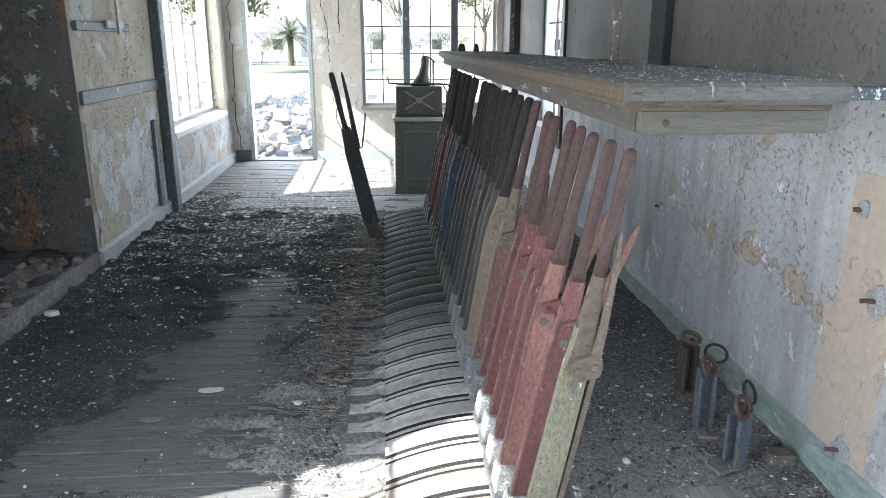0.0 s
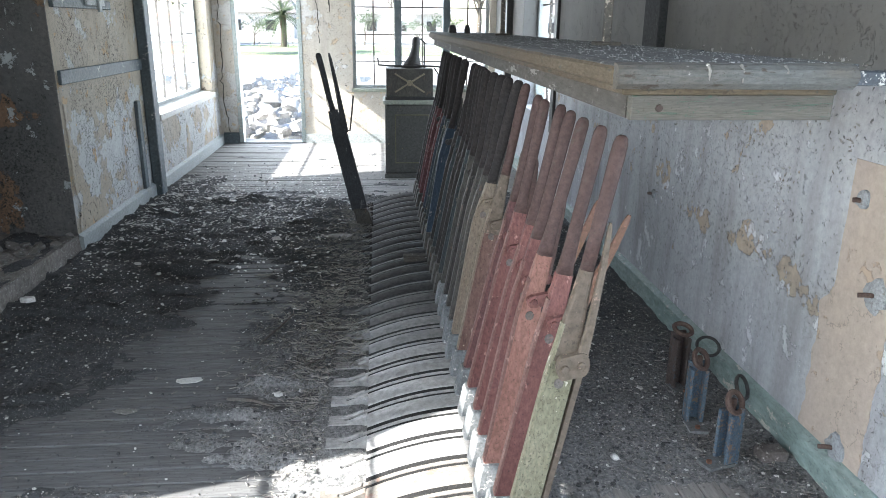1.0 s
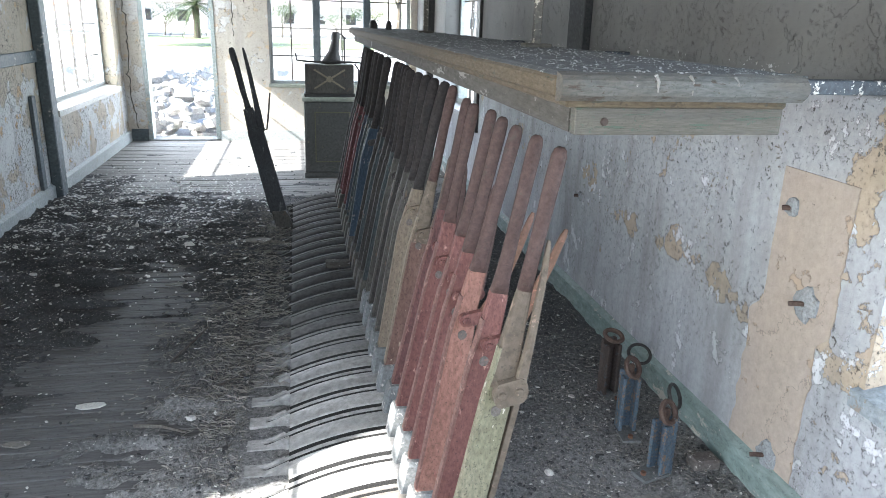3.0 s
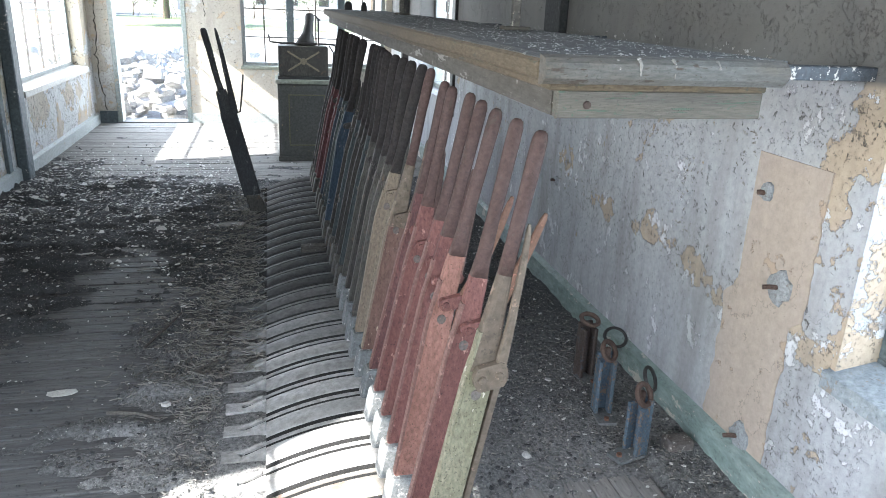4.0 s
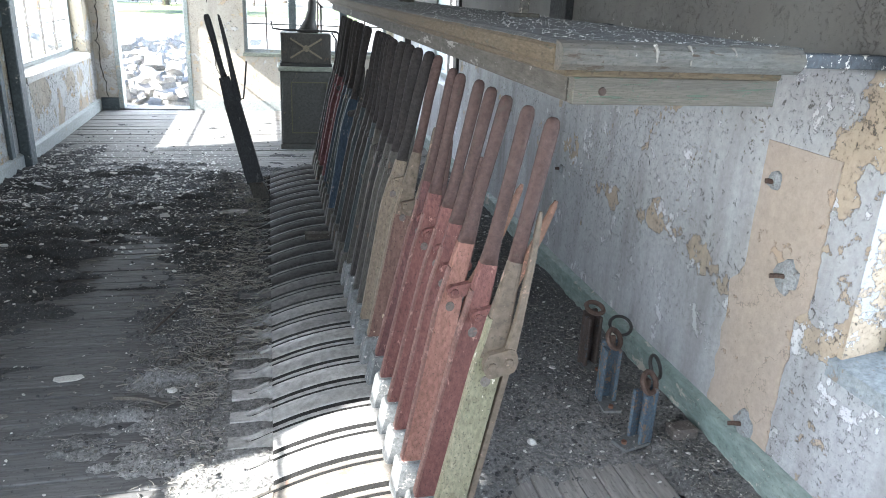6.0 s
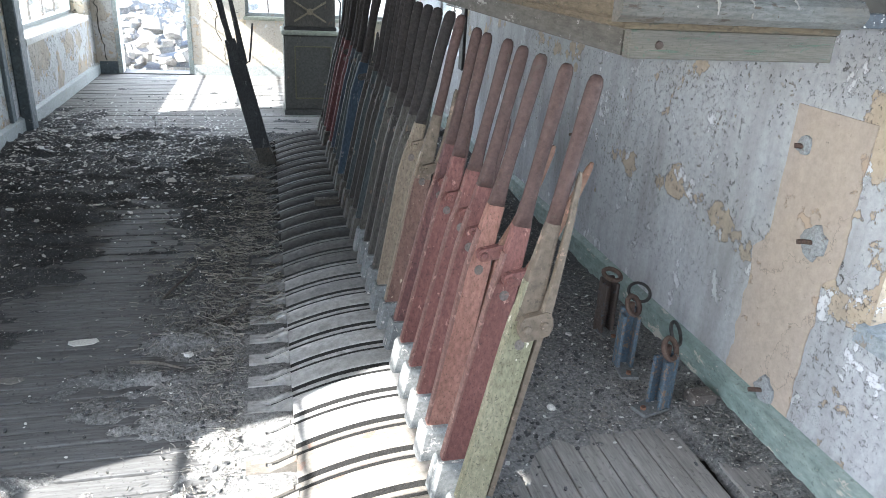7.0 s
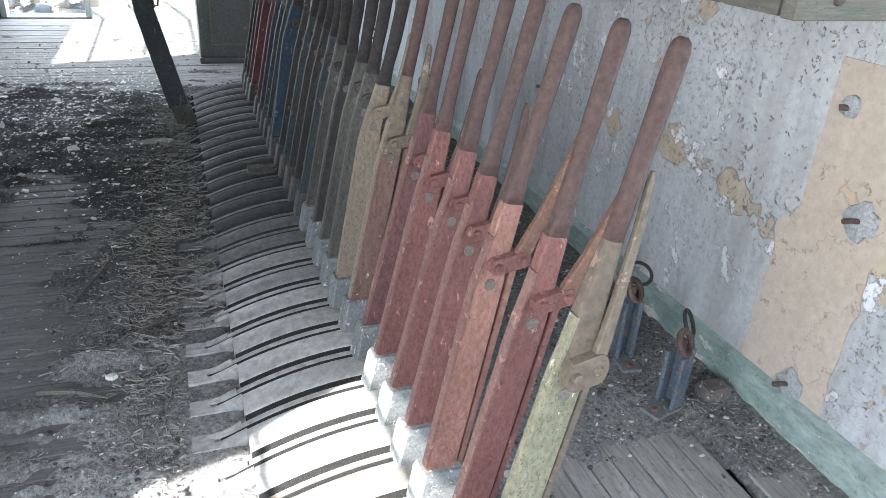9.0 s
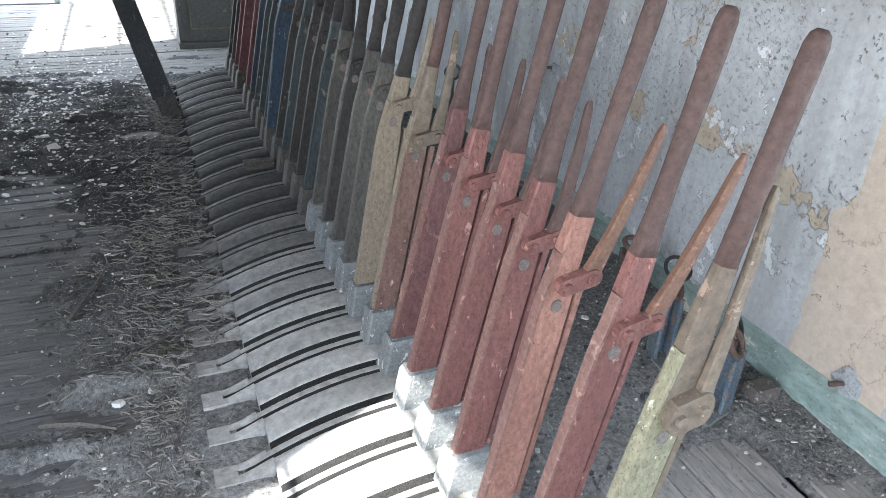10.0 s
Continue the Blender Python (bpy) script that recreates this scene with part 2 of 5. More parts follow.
SUBFLOOR = speckled("underfloor_dust", (0.02, 0.018, 0.016), (0.03, 0.027, 0.024), (0.06, 0.055, 0.05))
STONE_EDGE = speckled("dusty_concrete", (0.22, 0.20, 0.18), (0.33, 0.31, 0.29), (0.42, 0.41, 0.39), 40, 0.62)
FLAKE = worn("plaster_flake", (0.74, 0.74, 0.72), (0.58, 0.57, 0.54), (0.30, 0.28, 0.26), 14, 0.66, 0.6, shift=False)
STRAW = worn("dry_twig", (0.19, 0.184, 0.168), (0.37, 0.352, 0.318), (0.08, 0.072, 0.062), 10, 0.6, 0.9, shift=False)
IRON = worn("worn_cast_iron", (0.34, 0.336, 0.33), (0.45, 0.442, 0.432), (0.48, 0.47, 0.45), 4, 0.67, 0.52, 0.15, bump=0.2, grit=0.15)
SHOE_GREY = worn("grey_shoe_paint", (0.13, 0.142, 0.148), (0.215, 0.222, 0.224), (0.38, 0.37, 0.35), 11, 0.60, 0.75)
RUST = worn("rust", (0.17, 0.085, 0.055), (0.24, 0.13, 0.085), (0.10, 0.055, 0.04), 10, 0.6, 0.8, 0.2)
HANDLE = worn("handle_maroon", (0.056, 0.028, 0.024), (0.072, 0.039, 0.034), (0.045, 0.03, 0.025), 8, 0.60, 0.78)
HANDLE_DARK = worn("handle_dark", (0.017, 0.013, 0.013), (0.027, 0.020, 0.019), (0.035, 0.025, 0.022), 8, 0.62, 0.86)
SHELF_TOP = worn("dirty_shelf_top", (0.046, 0.050, 0.055), (0.076, 0.081, 0.088), (0.24, 0.245, 0.25), 22, 0.595, 0.9, stretch=(0.5, 1.1, 1), shift=False)
SHELF_EDGE = worn("shelf_edge_wood", (0.066, 0.044, 0.022), (0.094, 0.072, 0.044), (0.034, 0.034, 0.024), 7, 0.60, 0.85, stretch=(0.6, 0.6, 3), shift=False)
FASCIA = worn("pale_fascia", (0.100, 0.091, 0.074), (0.056, 0.053, 0.049), (0.04, 0.062, 0.045), 12, 0.575, 0.85, stretch=(0.3, 1, 4), shift=False)
SHELF_UNDER = worn("shelf_underside", (0.055, 0.047, 0.038), (0.078, 0.072, 0.062), (0.18, 0.17, 0.16), 6, 0.6, 0.9, stretch=(1, 0.4, 2), shift=False)
CAB_GREEN = worn("dark_cabinet_paint", (0.068, 0.069, 0.063), (0.095, 0.095, 0.086), (0.15, 0.13, 0.08), 5, 0.64, 0.6)
CAB_TOP = worn("cabinet_top", (0.28, 0.30, 0.25), (0.36, 0.37, 0.32), (0.16, 0.13, 0.09), 5, 0.62, 0.7)
STAND_BLUE = worn("stand_blue_paint", (0.075, 0.115, 0.16), (0.12, 0.17, 0.21), (0.17, 0.12, 0.09), 14, 0.55, 0.7, 0.2)
BLACK = worn("black_iron", (0.025, 0.025, 0.025), (0.05, 0.047, 0.045), (0.12, 0.08, 0.06), 10, 0.66, 0.6, 0.3)
# flat black that paints shade into the quadrants' slots and gaps
GAP_SHADE = speckled("black_gap_shade", (0.012, 0.012, 0.012), (0.020, 0.019, 0.018), (0.05, 0.048, 0.045), 90, 0.66)
GLASS = glass_material()


# ---- mesh tools ----
def part(name, bm, material, parent=None, label="", smooth=False):
    bmesh.ops.recalc_face_normals(bm, faces=bm.faces)
    me = bpy.data.meshes.new(name)
    bm.to_mesh(me)
    bm.free()
    if smooth:
        for p in me.polygons:
            p.use_smooth = True
    if material:
        me.materials.append(material)
    ob = new(name, me)
    ob.parent = parent
    if label:
        ob["label"] = label
    return ob


def thing(name, label, category, group="", at=(0, 0, 0), kind=""):
    ob = new(name)
    ob.location = at
    ob.empty_display_size = 0.05
    return tagged(ob, label, category, group, kind)


def box(bm, x0, x1, y0, y1, z0, z1, bevel=0.0, m=None):
    r = bmesh.ops.create_cube(bm, size=1)
    vs = r["verts"]
    for v in vs:
        v.co = Vector((x0 + (v.co.x + 0.5) * (x1 - x0), y0 + (v.co.y + 0.5) * (y1 - y0), z0 + (v.co.z + 0.5) * (z1 - z0)))
    if m:
        bmesh.ops.transform(bm, matrix=m, verts=vs)
    if bevel:
        es = list({e for v in vs for e in v.link_edges})
        bmesh.ops.bevel(bm, geom=es, offset=bevel, segments=1, affect="EDGES", profile=0.5)
    return bm


def boxed(*a, **k):
    return box(bmesh.new(), *a, **k)


def loft(bm, rings):
    """Closed rings of equal length, joined by quads and capped."""
    rows = [[bm.verts.new(p) for p in ring] for ring in rings]
    n = len(rows[0])
    for a, b in zip(rows, rows[1:]):
        for i in range(n):
            bm.faces.new((a[i], a[(i + 1) % n], b[(i + 1) % n], b[i]))
    bm.faces.new(rows[0])
    bm.faces.new(list(reversed(rows[-1])))
    return bm


def oval(cx, cy, cz, wx, wy, power=2.0, n=16, tilt=0.0):
    """A ring in a level plane; power 2 is an ellipse, larger is squarer."""
    pts = []
    for i in range(n):
        a = 2 * math.pi * (i + 0.5) / n
        c, s = math.cos(a), math.sin(a)
        x = wx * math.copysign(abs(c) ** (2 / power), c)
        y = wy * math.copysign(abs(s) ** (2 / power), s)
        pts.append(Vector((cx + x, cy + y, cz - tilt * x)))
    return pts


def slab(cx, cy, z, wx, wy, ch, tilt=0.0):
    """A rectangular ring with chamfered corners."""
    pts = ((wx - ch, -wy), (wx, -wy + ch), (wx, wy - ch), (wx - ch, wy), (-wx + ch, wy), (-wx, wy - ch), (-wx, -wy + ch), (-wx + ch, -wy))
    return [Vector((cx + x, cy + y, z - tilt * x)) for x, y in pts]


def tube(bm, pts, r, n=8):
    """A round bar along points."""
    rings = []
    pts = [Vector(p) for p in pts]
    up = None
    for i, p in enumerate(pts):
        d = (pts[min(i + 1, len(pts) - 1)] - pts[max(i - 1, 0)]).normalized()
        if up is None:
            up = d.orthogonal().normalized()
        up = (up - d * up.dot(d)).normalized()
        side = d.cross(up)
        rr = r[i] if isinstance(r, (list, tuple)) else r
        rings.append([p + (up * math.cos(2 * math.pi * k / n) + side * math.sin(2 * math.pi * k / n)) * rr for k in range(n)])
    return loft(bm, rings)


def ring_bar(bm, centre, radius, r, normal, flat=1.0, n=20):
    """A round bar bent into a closed ring."""
    normal = Vector(normal).normalized()
    u = normal.orthogonal().normalized()
    w = normal.cross(u)
    rows = []
    for i in range(n):
        a = 2 * math.pi * i / n
        out = u * math.cos(a) + w * math.sin(a) * flat
        p = Vector(centre) + out * radius
        rows.append([bm.verts.new(p + (out * math.cos(2 * math.pi * k / 6) + normal * math.sin(2 * math.pi * k / 6)) * r) for k in range(6)])
    for i in range(n):
        a, b = rows[i], rows[(i + 1) % n]
        for k in range(6):
            bm.faces.new((a[k], a[(k + 1) % 6], b[(k + 1) % 6], b[k]))
    return bm


def wall(name, along, at, thick, lo, hi, top, holes, material, label, base=-0.3):
    """A wall of true thickness with openings (a0, a1, z0, z1). along: 'x' or 'y'; at: inner face; thick: signed, outwards."""
    us = sorted({lo, hi, *(v for q in holes for v in q[:2])})
    zs = sorted({base, top, *(v for q in holes for v in q[2:])})
    def solid(i, j):
        if not (0 <= i < len(us) - 1 and 0 <= j < len(zs) - 1):
            return False
        u, z = (us[i] + us[i + 1]) / 2, (zs[j] + zs[j + 1]) / 2
        return not any(q[0] < u < q[1] and q[2] < z < q[3] for q in holes)
    bm = bmesh.new()
    made = {}
    def vert(u, d, z):
        key = (round(u, 4), d, round(z, 4))
        if key not in made:
            p = at + (thick if d else 0)
            made[key] = bm.verts.new((u, p, z) if along == "x" else (p, u, z))
        return made[key]
    for i in range(len(us) - 1):
        for j in range(len(zs) - 1):
            if not solid(i, j):
                continue
            a, b, c, e = us[i], us[i + 1], zs[j], zs[j + 1]
            for d in (0, 1):
                bm.faces.new([vert(a, d, c), vert(b, d, c), vert(b, d, e), vert(a, d, e)])
            if not solid(i - 1, j):
                bm.faces.new([vert(a, 0, c), vert(a, 1, c), vert(a, 1, e), vert(a, 0, e)])
            if not solid(i + 1, j):
                bm.faces.new([vert(b, 0, c), vert(b, 1, c), vert(b, 1, e), vert(b, 0, e)])
            if not solid(i, j - 1):
                bm.faces.new([vert(a, 0, c), vert(b, 0, c), vert(b, 1, c), vert(a, 1, c)])
            if not solid(i, j + 1):
                bm.faces.new([vert(a, 0, e), vert(b, 0, e), vert(b, 1, e), vert(a, 1, e)])
    return tagged(part(name, bm, material), label, "wall", kind="structure")


# ---- the room ----
TOP = 2.95
X0, X1, Y0, Y1 = -1.85, 1.66, -2.6, 9.75
HEAD, TALL = 2.12, 2.62
wall_left = wall("wall_west", "y", X0, -0.24, 5.10, Y1 + 0.24, TOP, [(7.18, 9.42, 0.67, HEAD)], CREAM_PITTED, "peeling cream plaster wall with a barred window")
wall_left_b = wall("wall_west_rear", "y", X0, -0.24, Y0 - 0.24, 2.75, TOP, [(-2.3, 2.02, 0.67, 2.21)], CREAM, "peeling cream plaster wall with a window near the levers")
wall_end = wall("wall_north", "x", Y1, 0.24, X0 - 0.24, X1 + 0.24, TOP, [(-1.63, -0.78, -0.3, HEAD), (-0.16, 1.58, 0.69, TALL)], CREAM, "peeling cream end wall with an open doorway and wide window")
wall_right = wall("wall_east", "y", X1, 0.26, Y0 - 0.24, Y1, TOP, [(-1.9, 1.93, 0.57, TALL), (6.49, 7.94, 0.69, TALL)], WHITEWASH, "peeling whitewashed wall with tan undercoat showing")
wall_back = wall("wall_south", "x", Y0, -0.24, X0, X1, TOP, [(-1.5, -0.3, 0.7, TALL), (0.2, 1.3, 0.7, 2.3)], CREAM, "peeling cream rear wall with two windows")
tagged(part("ceiling", boxed(X0 - 1.2, X1 + 0.26, Y0 - 0.24, Y1 + 0.24, TOP, TOP + 0.12), CEILING), "dark stained board ceiling", "ceiling", kind="structure")
# chimney recess
for name, x0, x1, y0, y1 in (("wall_recess_north", -2.95, X0 - 0.24, 5.10, 5.34), ("wall_recess_west", -2.95, -2.75, 2.75, 5.10), ("wall_recess_south", -2.95, X0 - 0.24, 2.51, 2.75)):
    tagged(part(name, boxed(x0, x1, y0, y1, -0.3, TOP), SOOT), "soot-blackened plaster wall of the deep chimney recess", "wall", kind="structure")
bm = boxed(X0 - 0.236, X0 - 0.001, 5.092, 5.0995, 0, TOP)
tagged(part("trim_recess", bm, SOOT), "soot-blackened end face of the plaster wall", "wall", kind="structure")


# ---- trims, windows ----
def window(name, along, at, a0, a1, z0, z1, mullions, bars, rails, label, frame_mat=GREY_FRAME, bar=0.0085, deep=0.012):
    """A window with frame, posts between the sashes, thin glazing bars and panes. at: the plane of the glass."""
    root = thing(name, label, "window", kind="structure")
    def bx(u0, u1, d0, d1, c0, c1, bevel=0.0):
        if along == "x":
            return boxed(u0, u1, at + d0, at + d1, c0, c1, bevel=bevel)
        return boxed(at + d0, at + d1, u0, u1, c0, c1, bevel=bevel)
    part("frame_bottom", bx(a0, a1, -0.05, 0.05, z0, z0 + 0.045, 0.004), frame_mat, root)
    part("frame_top", bx(a0, a1, -0.05, 0.05, z1 - 0.05, z1, 0.004), frame_mat, root)
    part("frame_side", bx(a0, a0 + 0.045, -0.05, 0.05, z0 + 0.045, z1 - 0.05, 0.004), frame_mat, root)
    part("frame_side", bx(a1 - 0.045, a1, -0.05, 0.05, z0 + 0.045, z1 - 0.05, 0.004), frame_mat, root)
    for u in mullions:
        part("mullion", bx(u - 0.045, u + 0.045, -0.055, 0.055, z0 + 0.045, z1 - 0.05, 0.006), BLUE_TRIM, root, "blue-grey painted post between sashes")
    for u in bars:
        part("glazing_bar", bx(u - bar, u + bar, -deep, deep, z0 + 0.045, z1 - 0.05), BAR_PAINT, root)
    for z in rails:
        part("glazing_rail", bx(a0 + 0.045, a1 - 0.045, -0.014, 0.014, z - bar * 0.8, z + bar * 0.8), BAR_PAINT, root)
    us = sorted([a0 + 0.045, *mullions, *bars, a1 - 0.045])
    zs = [z0 + 0.045, *rails, z1 - 0.05]
    for ua, ub in zip(us, us[1:]):
        for za, zb in zip(zs, zs[1:]):
            p = part("pane", bx(ua + 0.01, ub - 0.01, -0.002, 0.002, za + 0.008, zb - 0.008), GLASS, root)
            p.visible_shadow = False
    return root


RAILS = (1.03, 1.36, 1.69, 2.02)
window("window_1", "y", -2.03, 7.18, 9.42, 0.69, HEAD, (), (7.62, 8.06, 8.50, 8.94), RAILS, "tall barred window in the cream wall with white light outside", bar=0.004, deep=0.011)
window("window_2", "y", -2.03, -2.3, 2.02, 0.69, 2.21, (-0.9, 0.56), (-1.6, -0.17, 1.29), RAILS, "barred side window throwing a patch of sun inside")
window("window_3", "x", 9.87, -0.16, 1.58, 0.69, TALL, (0.42, 1.04), (0.11, 0.73, 1.31), RAILS, "wide three-light end window with blue-grey posts")
window("window_4", "y", 1.86, 6.49, 7.94, 0.69, TALL, (), (6.85, 7.21, 7.58), RAILS, "barred window beyond the end of the shelf")
window("window_5", "y", 1.84, -1.9, 1.93, 0.57, TALL, (-0.62, 0.65), (-1.26, 0.0, 1.26), RAILS, "wide side window with a painted sloping sill", BLUE_TRIM)
window("window_6", "x", Y0 - 0.12, -1.5, -0.3, 0.7, TALL, (), (-0.72,), RAILS, "rear window with thin glazing bars")
window("window_7", "x", Y0 - 0.12, 0.2, 1.3, 0.7, 2.3, (), (0.7,), RAILS, "rear window with thin glazing bars")


def sill(name, corners, z_in, z_out, mat, label):
    """A sloping sill: corners (x_in, x_out, y0, y1)."""
    xi, xo, ya, yb = corners
    bm = bmesh.new()
    rings = [[Vector((xi, y, z_in - 0.05)), Vector((xo, y, z_in - 0.05)), Vector((xo, y, z_out)), Vector((xi, y, z_in))] for y in (ya, yb)]
    loft(bm, rings)
    return tagged(part(name, bm, mat), label, "sill", kind="structure")


SILL_PALE = worn("pale_sill", (0.510, 0.510, 0.484), (0.425, 0.416, 0.391), (0.30, 0.28, 0.25), 5, 0.62, shift=False)
sill("window_sill_1", (X0 + 0.025, -1.98, 7.14, 9.46), 0.672, 0.70, SILL_PALE, "pale dusty window sill")
sill("window_sill_2", (X0 + 0.02, -1.98, -2.28, 2.01), 0.672, 0.70, SILL_PALE, "pale dusty window sill")
sill("window_sill_5", (X1 - 0.025, 1.79, -1.92, 1.95), 0.575, 0.60, worn("blue_sill", (0.27, 0.32, 0.36), (0.38, 0.41, 0.43), (0.22, 0.19, 0.16), 6, 0.58, shift=False), "flaking blue-grey painted sloping sill")
bm = boxed(-0.18, 1.60, Y1 - 0.04, Y1 + 0.08, 0.655, 0.695, bevel=0.006)
tagged(part("window_sill_3", bm, CAB_TOP), "pale painted sill of the end window", "sill", kind="structure")
# door frame of the open doorway
DOORFRAME = worn("door_frame_paint", (0.30, 0.35, 0.34), (0.42, 0.43, 0.40), (0.36, 0.30, 0.22), 5, 0.6)
door = thing("door_frame", "weathered grey-green frame of the open doorway", "door frame", kind="structure")
part("jamb", boxed(-1.63, -1.575, Y1 - 0.01, Y1 + 0.16, 0, HEAD - 0.05, bevel=0.005), DOORFRAME, door)
part("jamb", boxed(-0.835, -0.78, Y1 - 0.01, Y1 + 0.16, 0, HEAD - 0.05, bevel=0.005), DOORFRAME, door)
part("head", boxed(-1.63, -0.78, Y1 - 0.01, Y1 + 0.16, HEAD - 0.05, HEAD, bevel=0.005), DOORFRAME, door)
part("threshold", boxed(-1.63, -0.78, Y1 - 0.02, Y1 + 0.26, -0.06, 0.012, bevel=0.006), BOARD, door)


def skirting(name, x0, x1, y0, y1, h, mat, label):
    bm = boxed(x0, x1, y0, y1, -0.01, h)
    for v in bm.verts:
        if v.co.z > h - 0.001 and ((x1 - x0) < (y1 - y0)):
            inner = x1 if x0 < 0 else x0
            if abs(v.co.x - inner) < 1e-4:
                v.co.z -= 0.018
    return tagged(part(name, bm, mat), label, "baseboard", kind="structure")


skirting("baseboard_west", X0, X0 + 0.03, 5.10, 9.75, 0.125, GREY_FRAME, "grey painted skirting board with flaking paint")
skirting("baseboard_east", X1 - 0.03, X1, -2.6, 9.75, 0.135, TEAL_TRIM, "faded teal skirting board along the whitewashed wall")
tagged(part("baseboard_north", boxed(-0.78, X1 - 0.03, Y1 - 0.028, Y1, -0.01, 0.12), GREY_FRAME), "grey painted skirting board under the end window", "baseboard", kind="structure")
tagged(part("baseboard_north_corner", boxed(X0 + 0.03, -1.63, Y1 - 0.03, Y1, -0.01, 0.14), BLUE_TRIM), "short dark skirting block beside the doorway", "baseboard", kind="structure")
DARK_STRIP = worn("dark_strip_paint", (0.022, 0.024, 0.026), (0.036, 0.038, 0.040), (0.09, 0.085, 0.08), 6, 0.64, 0.92, shift=False)
# timber post, dado rail and battens on the cream wall
tagged(part("trim_post", boxed(X0, X0 + 0.085, 6.76, 6.90, 0, TOP, bevel=0.008), BLUE_TRIM), "dark blue-grey timber post against the cream wall", "post", kind="structure")
tagged(part("trim_rail", boxed(X0, X0 + 0.022, 5.13, 6.76, 1.10, 1.19, bevel=0.004), BLUE_TRIM), "blue-grey timber rail fixed across the plaster", "rail", kind="structure")
tagged(part("trim_batten", boxed(X0, X0 + 0.03, 6.50, 6.58, 0.125, 0.86, bevel=0.004), BLUE_TRIM), "short upright grey timber batten on the plaster", "batten", kind="structure")
rack = thing("wall_rack", "grey timber rack board with a hanging strip on plaster", "rack", at=(X0, 5.6, 1.6))
part("board", boxed(0, 0.03, -0.45, 0.55, -0.03, 0.03, bevel=0.004), BLUE_TRIM, rack)
part("board_upper", boxed(0.03, 0.05, 0.05, 0.38, -0.01, 0.05, bevel=0.004), GREY_FRAME, rack)
part("strip", boxed(0.05, 0.068, 0.22, 0.27, -0.05, 0.75, bevel=0.003), GREY_FRAME, rack, "narrow pale hanging strip")
tagged(part("trim_pilaster", boxed(X1 - 0.045, X1, 4.08, 4.30, 1.2, TOP, bevel=0.004), DARK_STRIP), "dark timber strip fixed on the whitewashed wall", "strip", kind="structure")
tagged(part("trim_window_casing", boxed(X1 - 0.025, X1, 6.38, 6.49, 0.60, TOP, bevel=0.004), BLACK), "dark casing strip beside the far window", "strip", kind="structure")
tagged(part("trim_corner_post", boxed(X1 - 0.07, X1, 8.55, 8.65, 0.135, TOP, bevel=0.004), BLACK), "dark upright strip near the room corner", "strip", kind="structure")

CRACK = speckled("crack_dirt", (0.05, 0.045, 0.04), (0.08, 0.07, 0.06), (0.14, 0.12, 0.10))


def crack(name, x0, z0, x1, z1, r, wander, seed, label):
    """A ragged crack in the end wall, from one point of its face to another."""
    rng = random.Random(seed)
    n = int(abs(z1 - z0) / 0.045) + 4
    pts, drift = [], 0.0
    for k in range(n + 1):
        f = k / n
        drift = 0.75 * drift + rng.gauss(0, wander)
        pts.append((x0 + (x1 - x0) * f + drift, Y1 + 0.001, z0 + (z1 - z0) * f))
    return tagged(part(name, tube(bmesh.new(), pts, [r * rng.uniform(0.35, 1.2) for _ in pts], 5), CRACK), label, "crack", kind="structure")


crack("trim_crack_corner", -1.77, 0.15, -1.75, 2.6, 0.007, 0.012, 2, "wide ragged crack in the plaster by the doorway")
crack("trim_crack_pier", -0.57, 1.25, -0.62, 2.05, 0.005, 0.010, 3, "thin crack down the plaster pier")
crack("trim_crack_low", -0.40, 0.12, -0.58, 0.95, 0.005, 0.016, 4, "thin branching crack low on the end wall")
crack("trim_crack_stain", -0.42, 1.62, -0.43, 2.15, 0.010, 0.004, 5, "dark runnel down the plaster pier")
# broken lip of plaster at the corner of the recess
bm = bmesh.new()
lip = []
for k in range(61):
    z = 0.13 + 0.85 * k / 60
    e = 0.030 + 0.018 * noise.fractal(Vector((2.0, z * 7, 0)), 0.8, 2.0, 4) + (0.05 * max(0.0, 1 - abs(z - 0.30) / 0.14) if z < 0.44 else 0)
    lip.append([Vector((X0 + 0.001, 5.101 + e, z)), Vector((X0 + 0.009, 5.107 + e, z)), Vector((X0 + 0.009, 5.125 + e, z)), Vector((X0 + 0.001, 5.16 + e, z))])
loft(bm, lip)
tagged(part("trim_plaster_lip", bm, CREAM_PITTED), "pale broken lip of plaster at the recess corner", "plaster", kind="structure")

# hearth in the recess
bm = boxed(-2.75, X0 + 0.01, 2.75, 5.10, -0.02, 0.13)
bmesh.ops.subdivide_edges(bm, edges=bm.edges[:], cuts=14, use_grid_fill=True)
for v in bm.verts:
    v.co += Vector((1, 0.3, 0.7)) * 0.022 * noise.fractal(v.co * 3.5, 1.0, 2.0, 4)
tagged(part("hearth", bm, STONE_EDGE), "broken dusty raised hearth edge", "hearth", kind="structure")
bm = bmesh.new()
for i in range(46):
    a, b = -2.7 + 0.85 * i / 45, 0
    for j in range(46):
        y = 2.8 + 2.28 * j / 45
        bm.verts.new((a, y, 0.125 + 0.035 * noise.fractal(Vector((a, y, 0)) * 4, 1, 2, 5) + 0.10 * max(0, -2.05 - a)))
bm.verts.ensure_lookup_table()
for i in range(45):
    for j in range(45):
        k = i * 46 + j
        bm.faces.new([bm.verts[k], bm.verts[k + 1], bm.verts[k + 47], bm.verts[k + 46]])
tagged(part("hearth_ash", bm, DIRT, smooth=True), "dark ash and rubble heaped on the hearth", "ash", kind="stuff")


